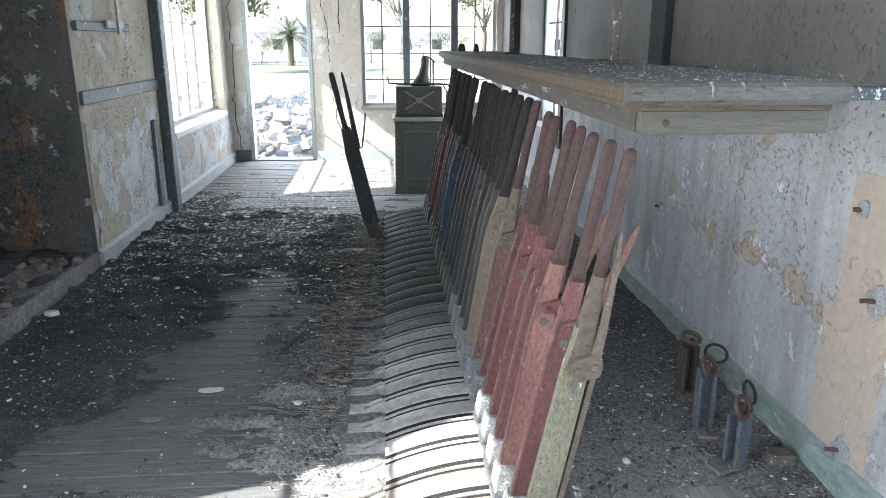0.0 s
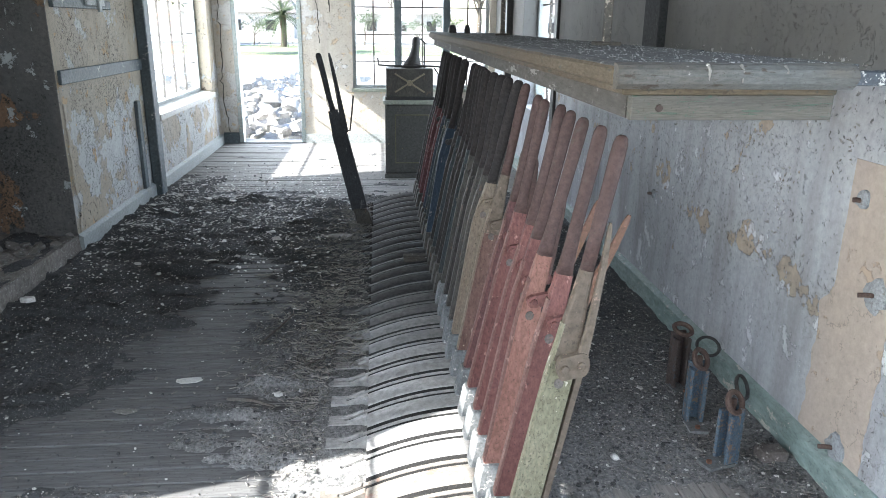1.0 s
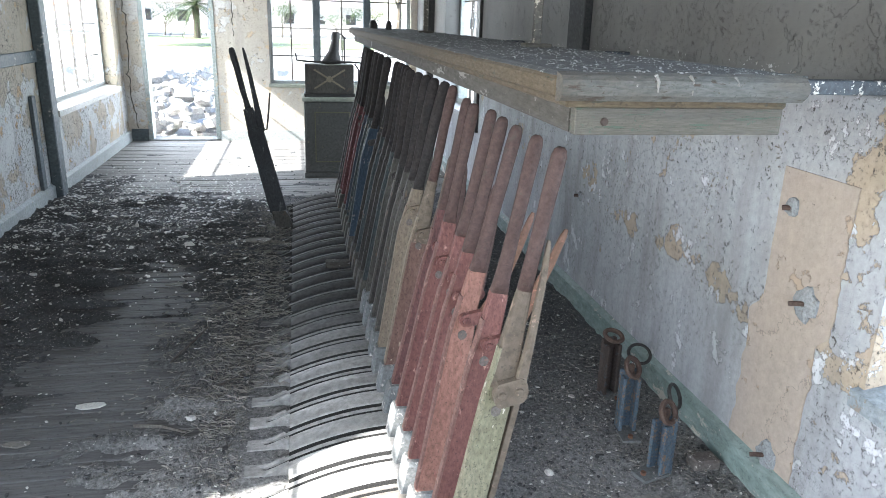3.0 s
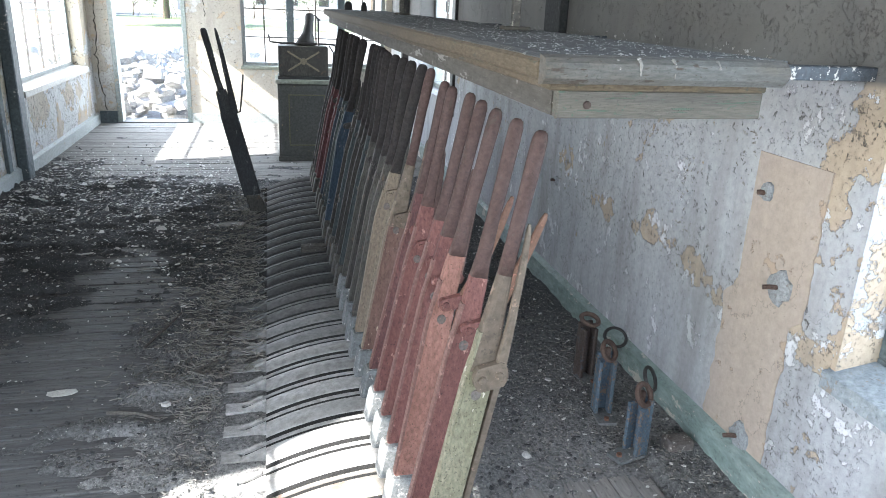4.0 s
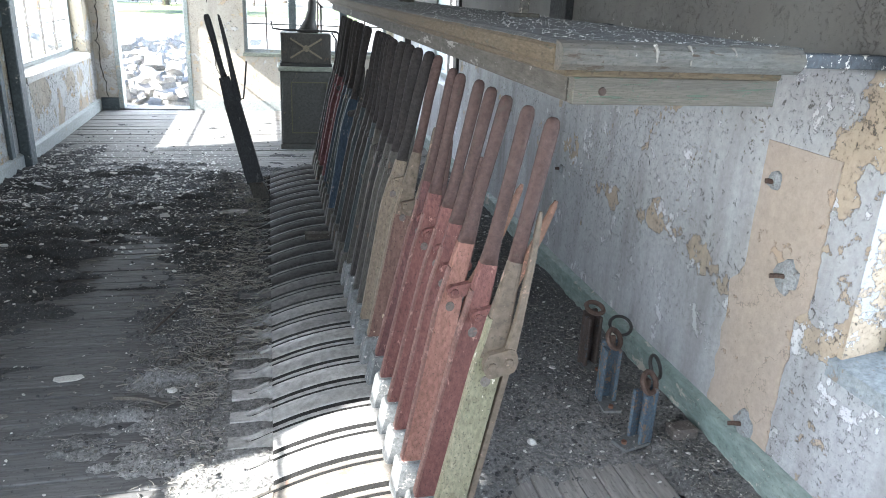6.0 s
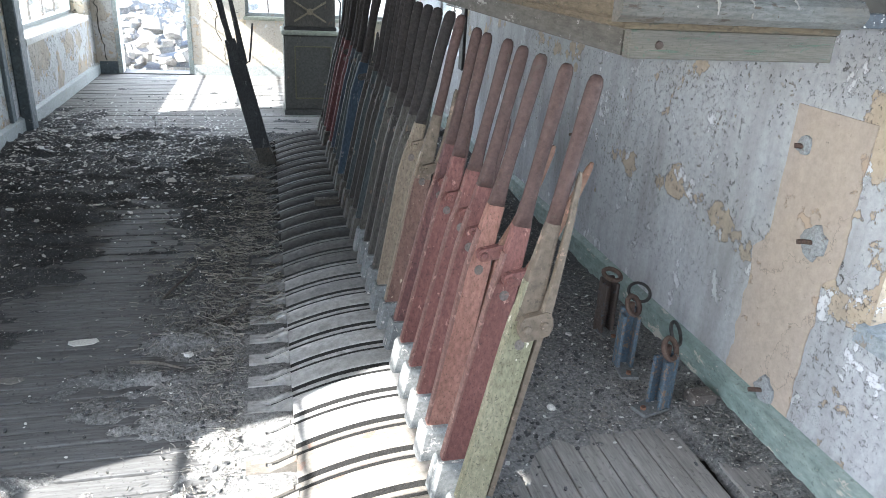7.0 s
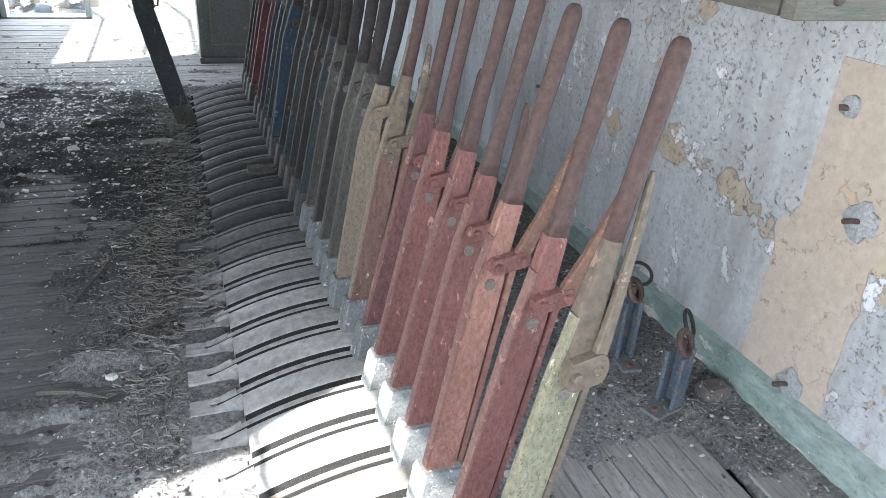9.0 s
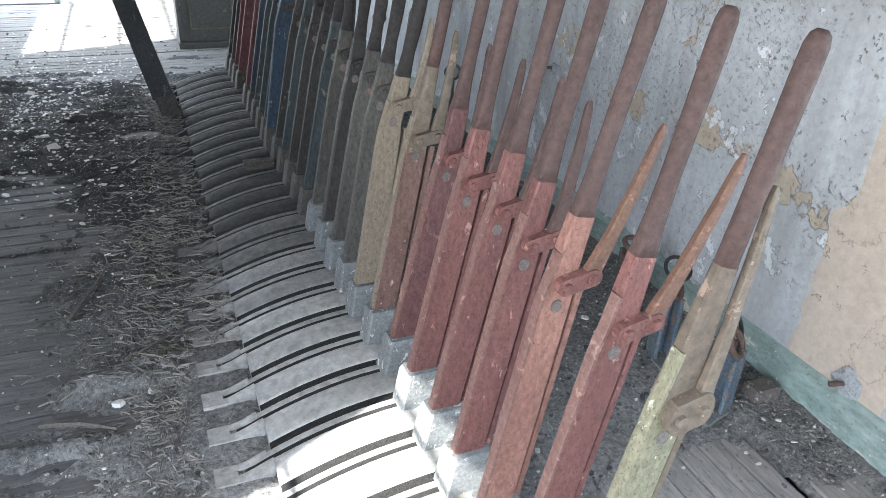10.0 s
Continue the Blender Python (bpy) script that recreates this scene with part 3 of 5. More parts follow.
def hearth_spot(r):
    x = X0 - 0.02 - abs(r.gauss(0, 0.22))
    return (x, r.uniform(3.0, 5.05), 0.13 if x < X0 + 0.0 else 0.01) if x > -2.6 else None


# ---- floor ----
floor = tagged(part("floor", boxed(-2.95, X1 + 0.2, Y0 - 0.2, Y1 + 0.2, -0.3, -0.035), SUBFLOOR), "worn grey timber floor strewn with dirt and flakes", "floor", kind="structure")
PITCH, L0, NLEV = 0.158, 1.842, 29
QEND = L0 + PITCH * NLEV


def dirt_height(x, y):
    p = Vector((x, y, 0.0))
    n = noise.fractal(p * 2.2, 1.0, 2.0, 5)
    f = noise.fractal(p * 13, 0.7, 2.1, 5)
    if x > 0.58 and y < QEND:
        h = 0.05 * (y - 2.28 - 0.10 * (x - 1.0)) - 0.003 + 0.11 * max(0.0, 0.90 - x)
        h = min(h, 0.022)
        if x > 1.42:
            h = min(0.022, 0.04 * (y - 1.75))
        return h + 0.014 * n + 0.010 * f
    bare = -0.020
    ye = y + 0.35 * n + 0.25 * (x + 0.68)
    if y < 5.9:
        d = abs(x + 0.68 + 0.10 * n) - (0.34 + 0.05 * (4.2 - y) * (y < 4.2) - 0.55 * max(0.0, ye - 4.4))
        h = 0.07 * d
        if y < 3.4 and x < -0.9:
            h -= 0.02 * (3.4 - y)
    else:
        h = 0.02
    if y > 6.3:
        h -= 0.05 * (y - 6.3) * (1.0 if x > -1.35 else 0.4)
    h = max(bare, min(0.020, h))
    h += (0.07 if y < 6.6 else 0.02) * max(0.0, noise.fractal(Vector((x * 1.6, y * 6.5, 3.0)), 0.8, 2.1, 5) - 0.16)
    return h + 0.016 * n + 0.011 * f + 0.010 * noise.fractal(p * 5.5, 1.0, 2.0, 3)


NX, NY = 170, 540
verts, faces = [], []
for i in range(NX + 1):
    for j in range(NY + 1):
        x = X0 + 0.02 + (X1 - X0 - 0.05) * i / NX
        y = -1.2 + (Y1 - 0.05 + 1.2) * j / NY
        z = dirt_height(x, y)
        if -0.10 < x < 0.60 and L0 - 0.15 < y < QEND:
            z = min(max(z, 0.006), 0.013) if x < 0.10 else min(z, 0.004)
        verts.append((x, y, max(z, -0.03)))
for i in range(NX):
    for j in range(NY):
        k = i * (NY + 1) + j
        q = (k, k + NY + 1, k + NY + 2, k + 1)
        if max(verts[v][2] for v in q) > -0.012:
            faces.append(q)
me = bpy.data.meshes.new("floor_dirt")
me.from_pydata(verts, [], faces)
me.materials.append(DIRT)
for p in me.polygons:
    p.use_smooth = True
tagged(new("floor_dirt", me), "dark dirt, droppings and litter over the floorboards", "dirt", kind="stuff")


def scatter(name, count, spot, size, material, label, category, seed, flat=0.3, sides=5):
    """Loose flakes as one mesh. spot(rng) gives a place or None, size(rng) metres."""
    rng = random.Random(seed)
    vs, fs = [], []
    for _ in range(count):
        q = spot(rng)
        if q is None:
            continue
        x, y, z = q
        s = size(rng)
        m = Euler((rng.gauss(0, 0.25), rng.gauss(0, 0.25), rng.uniform(0, 6.3))).to_matrix()
        k = len(vs)
        ax = rng.uniform(0.45, 1.0)
        rad = [rng.uniform(0.6, 1.0) * s for _ in range(sides)]
        t = max(0.0015, s * flat * rng.uniform(0.5, 1.0))
        for zz in (0, t):
            for a in range(sides):
                w = 6.2832 * a / sides
                vs.append(tuple(Vector((x, y, z)) + m @ Vector((rad[a] * math.cos(w), ax * rad[a] * math.sin(w), zz))))
        fs.append(tuple(range(k + sides, k + 2 * sides)))
        fs.append(tuple(range(k + sides - 1, k - 1, -1)))
        for a in range(sides):
            b = (a + 1) % sides
            fs.append((k + a, k + b, k + sides + b, k + sides + a))
    me = bpy.data.meshes.new(name)
    me.from_pydata(vs, [], fs)
    me.materials.append(material)
    return tagged(new(name, me), label, category, kind="stuff")


def litter_spot(rng):
    x, y = rng.uniform(X0 + 0.05, X1 - 0.05), 1.2 + 7.3 * rng.random()
    if -0.06 < x < 0.6 and y < QEND:
        return None
    h = dirt_height(x, y)
    if h < 0 and rng.random() > 0.10:
        return None
    return (x, y, max(h, 0.0) + 0.001)


def heap_spot(rng):
    """Thicker fall of plaster below the cream wall and in the middle of the floor."""
    y = rng.gauss(6.1, 0.75)
    x = rng.gauss(-0.75, 0.50) if rng.random() < 0.65 else X0 + 0.08 + abs(rng.gauss(0, 0.3))
    if not (X0 + 0.04 < x < -0.06 and 3.2 < y < 9.3):
        return None
    return (x, y, max(dirt_height(x, y), 0.0) + 0.002)


FLAKE_GREY = worn("grey_crumb", (0.24, 0.23, 0.215), (0.15, 0.14, 0.13), (0.40, 0.39, 0.37), 14, 0.6, 0.9, shift=False)
DARK_CRUMB = worn("dark_crumb", (0.057, 0.059, 0.064), (0.105, 0.110, 0.115), (0.18, 0.16, 0.14), 14, 0.6, 0.95, shift=False)
scatter("plaster_flakes", 5200, litter_spot, lambda r: 0.004 + 0.009 * r.random() ** 2.5 + (0.018 * r.random() if r.random() < 0.04 else 0), FLAKE, "small white paint and plaster flakes on the dirt", "flakes", 3)
scatter("plaster_fall", 3800, heap_spot, lambda r: 0.005 + 0.014 * r.random() ** 2 + (0.03 * r.random() if r.random() < 0.05 else 0), FLAKE, "fallen white plaster flakes heaped on the floor", "flakes", 4, 0.2)
scatter("grey_crumbs", 16000, litter_spot, lambda r: 0.003 + 0.006 * r.random() ** 2, FLAKE_GREY, "fine grey grit across the floor", "grit", 5, 0.6)
scatter("dark_crumbs", 14000, litter_spot, lambda r: 0.004 + 0.010 * r.random() ** 2, DARK_CRUMB, "dark crumbs of dung and soil", "grit", 6, 0.7)


def wall_side_spot(rng):
    """The strip of floor between the levers and the whitewashed wall."""
    x, y = rng.uniform(0.66, X1 - 0.05), 1.95 + 3.4 * rng.random() ** 1.3
    h = dirt_height(x, y)
    return (x, y, max(h, 0.0) + 0.001) if h > -0.004 else None


scatter("pale_grit", 5200, wall_side_spot, lambda r: 0.0018 + 0.005 * r.random() ** 3, worn("pale_crumb", (0.42, 0.41, 0.38), (0.26, 0.245, 0.22), (0.15, 0.13, 0.11), 14, 0.6, 0.9, shift=False), "pale crumbs of plaster and dung by the wall", "grit", 9, 0.5)
scatter("hearth_rubble", 260, hearth_spot, lambda r: 0.012 + 0.045 * r.random() ** 3, FLAKE_GREY, "broken grey plaster lumps on the hearth", "rubble", 7, 0.6, 6)


def straw_spot(rng):
    x, y = 0.09 - abs(rng.gauss(0, 0.24)), rng.uniform(1.9, 6.2)
    if y < 3.2 and x > -0.06:
        x -= 0.16
    if y < 2.9 and rng.random() < 0.5:
        y += 1.3
    return (x, y, max(dirt_height(x, y), 0.0) + 0.003)


rng = random.Random(11)
vs, fs = [], []
for _ in range(5600):
    pick = rng.random()
    if pick < 0.80:
        x, y, z = straw_spot(rng)
    elif pick < 0.92:
        q = wall_side_spot(rng)
        if q is None:
            continue
        x, y, z = q
    else:
        q = litter_spot(rng)
        if q is None:
            continue
        x, y, z = q
    a, ln, w = rng.uniform(0, 6.28), rng.uniform(0.012, 0.058) * (1.0 if y > 2.9 else 0.45), rng.uniform(0.0009, 0.0022)
    d, s = Vector((math.cos(a), math.sin(a), rng.gauss(0, 0.12))), Vector((-math.sin(a), math.cos(a), 0))
    k = len(vs)
    bend = Vector((rng.gauss(0, 0.05) * ln, rng.gauss(0, 0.05) * ln, 0.002))
    c = Vector((x, y, z))
    for e, o in ((-0.5, Vector()), (0, bend), (0.5, Vector())):
        for off in (s * w, Vector((0, 0, 1.6 * w)), -s * w):
            vs.append(tuple(c + d * ln * e + o + off))
    for r in (0, 3):
        for u in range(3):
            v = (u + 1) % 3
            fs.append((k + r + u, k + r + v, k + r + 3 + v, k + r + 3 + u))
me = bpy.data.meshes.new("straw")
me.from_pydata(vs, [], fs)
me.materials.append(STRAW)
tagged(new("straw", me), "dry straw and twigs blown against the lever frame", "straw", kind="stuff")


STICK = worn("grey_stick", (0.11, 0.10, 0.09), (0.19, 0.178, 0.16), (0.07, 0.06, 0.05), 14, 0.6, 0.9, shift=False)


def stick(a, b, r, label):
    a, b = Vector(a), Vector(b)
    mid = (a + b) / 2 + Vector((0.012, 0.008, 0.004))
    ob = part("stick", tube(bmesh.new(), [a, (a + mid) / 2 + Vector((-0.004, 0.003, 0)), mid, b], [r, r * 1.1, r * 0.9, r * 0.6], 6), STICK)
    return tagged(ob, label, "stick")


stick((-0.47, 2.98, 0.02), (-0.27, 2.89, 0.03), 0.007, "short dry stick lying on the dirty boards")
stick((-0.42, 3.50, 0.02), (-0.30, 3.85, 0.03), 0.006, "thin dry stick lying on the floorboards")
stick((-0.22, 3.22, 0.02), (-0.10, 3.32, 0.03), 0.005, "small pale twig lying in the litter")


def scrap(x, y, r, mat, label, kind_name, seed, thick=0.008, squash=0.6, turn=0.0):
    """A flat broken piece lying on the floor."""
    rng = random.Random(seed)
    rad = [r * rng.uniform(0.7, 1.1) for _ in range(9)]
    z = max(0.004, dirt_height(x, y)) + 0.002
    rings = []
    for dz, k in ((0, 1.0), (thick * 0.7, 1.0), (thick, 0.9)):
        ring = []
        for a in range(9):
            w = 2 * math.pi * a / 9
            px, py = k * rad[a] * math.cos(w), k * squash * rad[a] * math.sin(w)
            ring.append(Vector((x + px * math.cos(turn) - py * math.sin(turn), y + px * math.sin(turn) + py * math.cos(turn), z + dz)))
        rings.append(ring)
    return tagged(part(kind_name, loft(bmesh.new(), rings), mat), label, "scrap")


scrap(-0.14, 5.28, 0.13, FLAKE_GREY, "flat grey slab of fallen plaster on the dirt", "plaster_slab", 1, 0.012)
scrap(-0.674, 3.18, 0.055, FLAKE, "white splash of plaster on the floorboards", "plaster_scrap", 2, 0.004)
scrap(-0.86, 2.93, 0.06, FLAKE_GREY, "pale scrap of plaster on the floorboards", "plaster_scrap", 3, 0.004, 0.4)
scrap(-0.62, 5.42, 0.028, FLAKE, "white chip of plaster on the dirt", "plaster_scrap", 4, 0.01)
scrap(-1.38, 4.78, 0.022, FLAKE, "white chip of plaster on the dirt", "plaster_scrap", 5, 0.012)
scrap(-1.72, 4.05, 0.04, FLAKE, "white lump of plaster beside the hearth", "plaster_scrap", 6, 0.025)
scrap(-0.27, 3.02, 0.022, FLAKE, "white crumb of plaster among twigs", "plaster_scrap", 7, 0.014)
scrap(-0.17, 3.20, 0.045, FLAKE_GREY, "grey flake of plaster among twigs", "plaster_scrap", 8, 0.006, 0.5)
scrap(-0.55, 4.55, 0.075, FLAKE_GREY, "thin pale splinter of lath on the dirt", "lath_scrap", 9, 0.006, 0.18, 0.2)
scrap(-0.95, 4.85, 0.06, FLAKE, "thin white splinter on the dirt", "lath_scrap", 10, 0.006, 0.2, 0.4)

# ---- lever frame ----
def arch(x):
    return max(0.014, 0.127 - (x - 0.5) ** 2 / 1.96) if x < 0.5 else 0.127


def strip(bm, x0, x1, y0, y1, lift, depth, crown=0.0, n=14, taper=0.0):
    """A curved bar that follows the frame's arch."""
    rings = []
    for i in range(n + 1):
        x = x0 + (x1 - x0) * i / n
        z = arch(x) + lift
        k = taper * max(0.0, 1 - i / (0.18 * n)) if taper else 0.0
        ya, yb = y0 + k * (y1 - y0) * 0.5, y1 - k * (y1 - y0) * 0.5
        low = max(-0.03, z - depth)
        if crown:
            rings.append([Vector((x, ya, low)), Vector((x, yb, low)), Vector((x, yb, z - crown)), Vector((x, yb + (ya - yb) * 0.22, z)),
                          Vector((x, ya + (yb - ya) * 0.3, z + crown * 0.2)), Vector((x, ya, z - crown * 0.6))])
        else:
            rings.append([Vector((x, ya, low)), Vector((x, yb, low)), Vector((x, yb, z)), Vector((x, ya, z))])
    return loft(bm, rings)


IRON_TAN = worn("dusty_quadrant", (0.20, 0.182, 0.160), (0.29, 0.272, 0.248), (0.17, 0.115, 0.092), 4.5, 0.60, 0.65, 0.1, bump=0.25, grit=0.2)


def rolled(bm, x0, x1, ya, yb, n=14):
    """The broad plate: it rolls up from its low near edge to the slot."""
    rings = []
    for i in range(n + 1):
        x = x0 + (x1 - x0) * i / n
        z = arch(x)
        w = yb - ya
        top = [(yb, -0.004), (yb - 0.05 * w, -0.0015), (yb - 0.26 * w, 0.0032), (yb - 0.50 * w, 0.0048), (yb - 0.76 * w, 0.0024), (ya + 0.06 * w, -0.0025), (ya, -0.006)]
        rings.append([Vector((x, ya, z - 0.040)), Vector((x, yb, z - 0.020))] + [Vector((x, y, z + dz)) for y, dz in top])
    return loft(bm, rings)


def quadrant(mat, label, edge):
    q = thing("quadrant", label, "quadrant", "lever frame quadrants", (0, L0, 0))
    part("plate", rolled(bmesh.new(), 0.104, 0.60, -0.103, -0.0075), mat, q, smooth=True)
    # black strips stand in for the shade inside the slot and gap
    part("slot", strip(bmesh.new(), 0.0125, 0.60, -0.0074, 0.0084, -0.0060, 0.003), GAP_SHADE, q, "black strip painted as the lever slot's shade")
    part("gap", strip(bmesh.new(), 0.104, 0.60, 0.0265, PITCH - 0.1035, -0.0065, 0.003), GAP_SHADE, q, "black strip painted as shade between the castings")
    part("rail", strip(bmesh.new(), 0.09, 0.60, 0.0085, 0.026, -0.003, 0.016), edge, q)
    part("tongue", strip(bmesh.new(), -0.03, 0.1035, -0.036, -0.0105, 0.004, 0.04, n=5), mat, q)
    part("tongue", strip(bmesh.new(), -0.03, 0.0895, 0.0085, 0.028, 0.004, 0.04, n=5), mat, q)
    part("end_cap", strip(bmesh.new(), -0.046, 0.012, -0.0355, 0.0295, 0.0035, 0.04, n=4), mat, q)
    return q


# k scales the iron's colour down to imitate weaker light along the row
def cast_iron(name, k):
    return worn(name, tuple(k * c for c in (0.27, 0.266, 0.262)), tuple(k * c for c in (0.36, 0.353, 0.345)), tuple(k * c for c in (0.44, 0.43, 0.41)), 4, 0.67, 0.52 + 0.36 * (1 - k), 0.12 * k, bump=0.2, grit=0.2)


# lighter iron that paints the glint along the far rails
RAIL_GLINT = cast_iron("rail_glint_iron", 0.48)
# first and last lever, iron; the later ones have shade in their colour
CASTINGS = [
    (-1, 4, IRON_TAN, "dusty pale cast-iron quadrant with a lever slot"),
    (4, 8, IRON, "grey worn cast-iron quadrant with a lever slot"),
    (8, 10, cast_iron("shade_1_cast_iron", 1.0), "grey worn cast-iron quadrant with a lever slot"),
    (10, 12, cast_iron("shade_2_cast_iron", 0.72), "grey cast-iron quadrant with a lever slot, partly darkened for shade"),
    (12, 14, cast_iron("shade_3_cast_iron", 0.36), "grey cast-iron quadrant with a lever slot, partly darkened for shade"),
    (14, 21, cast_iron("shade_4_cast_iron", 0.12), "cast-iron quadrant with a lever slot, coloured dark for shade"),
    (21, NLEV, cast_iron("shade_5_cast_iron", 0.17), "cast-iron quadrant with a lever slot, coloured dark for shade"),
]
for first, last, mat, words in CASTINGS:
    q = quadrant(mat, words, mat if first < 12 else RAIL_GLINT)
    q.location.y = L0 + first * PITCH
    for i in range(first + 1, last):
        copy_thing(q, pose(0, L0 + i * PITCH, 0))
# added black sheet, so that openings in the castings look unlit
tagged(part("frame_bed", boxed(0.09, 0.62, L0 - 0.3, QEND + 0.02, -0.034, -0.012), BLACK), "black sheet added under the quadrants to darken their openings", "bed", kind="structure")
part_block = tagged(part("loose_block", boxed(0.30, 0.44, 4.43, 4.49, 0.112, 0.15, bevel=0.004), SHELF_UNDER), "small loose metal block lying on a quadrant", "block")


def paint(name, base, second, chip=(0.36, 0.33, 0.30)):
    return worn(name, tuple(0.82 * c for c in base), tuple(1.18 * c for c in second), chip, 11, 0.625, 0.72, 0.0, stretch=(1, 1, 0.5), bump=0.7, grit=0.85)


P_RED = paint("lever_red", (0.132, 0.045, 0.040), (0.165, 0.067, 0.058), (0.27, 0.15, 0.125))
P_DARKRED = paint("lever_dark_red", (0.100, 0.038, 0.037), (0.130, 0.054, 0.050), (0.20, 0.11, 0.095))
P_SALMON = paint("lever_salmon", (0.235, 0.105, 0.080), (0.265, 0.135, 0.106), (0.20, 0.075, 0.062))
P_GREEN = paint("lever_green", (0.174, 0.167, 0.104), (0.207, 0.189, 0.133), (0.42, 0.39, 0.33))
P_BROWN = paint("lever_brown", (0.130, 0.066, 0.054), (0.165, 0.098, 0.076), (0.34, 0.28, 0.21))
P_CREAM = paint("lever_cream", (0.235, 0.188, 0.140), (0.160, 0.122, 0.090), (0.12, 0.10, 0.07))
P_GREY = paint("lever_grey", (0.050, 0.046, 0.040), (0.076, 0.070, 0.060), (0.08, 0.055, 0.04))
P_SLATE = paint("lever_slate", (0.026, 0.029, 0.034), (0.040, 0.043, 0.048), (0.10, 0.10, 0.10))
P_BLACK = paint("lever_black", (0.022, 0.019, 0.018), (0.038, 0.031, 0.028), (0.11, 0.085, 0.07))
P_TEAL = paint("lever_teal", (0.024, 0.036, 0.041), (0.040, 0.050, 0.053), (0.14, 0.11, 0.09))
P_BLUE = paint("lever_blue", (0.014, 0.035, 0.064), (0.024, 0.045, 0.070), (0.14, 0.13, 0.13))
P_NAVY = paint("lever_navy", (0.018, 0.028, 0.05), (0.035, 0.042, 0.06), (0.12, 0.11, 0.10))
P_CRIMSON = paint("lever_crimson", (0.085, 0.020, 0.024), (0.11, 0.034, 0.036), (0.12, 0.09, 0.08))
TAN_IRON = worn("tan_worn_iron", (0.105, 0.080, 0.060), (0.150, 0.120, 0.090), (0.20, 0.14, 0.11), 5, 0.6, 0.75, 0.1)
ORANGE = worn("orange_rust", (0.130, 0.066, 0.040), (0.118, 0.058, 0.045), (0.22, 0.10, 0.07), 12, 0.6, 0.75, 0.1)


NUT = worn("dull_nut", (0.095, 0.082, 0.077), (0.15, 0.135, 0.125), (0.14, 0.09, 0.075), 16, 0.56, 0.8)
# edge wear, plus the window highlight on that side put into the colour
EDGE_RED = worn("worn_lit_red_edge", (0.140, 0.066, 0.056), (0.175, 0.098, 0.083), (0.22, 0.13, 0.11), 9, 0.6, 0.65)
EDGE_GREY = worn("worn_lit_grey_edge", (0.060, 0.055, 0.050), (0.085, 0.078, 0.070), (0.09, 0.07, 0.06), 9, 0.6, 0.65)


# how far each lever's catch and handle stand off the common line
SET = {0: (0.0, -0.004), 1: (0.002, 0.0), 2: (-0.020, -0.003), 3: (-0.004, 0.004), 4: (0.012, 0.013), 5: (0.008, 0.001), 6: (0.022, 0.017), 7: (-0.009, 0.002), 8: (-0.030, 0.002), 9: (-0.018, -0.006),
       10: (-0.010, -0.012), 11: (-0.008, -0.018), 12: (-0.006, -0.024), 13: (-0.004, -0.020), 18: (-0.034, -0.014)}


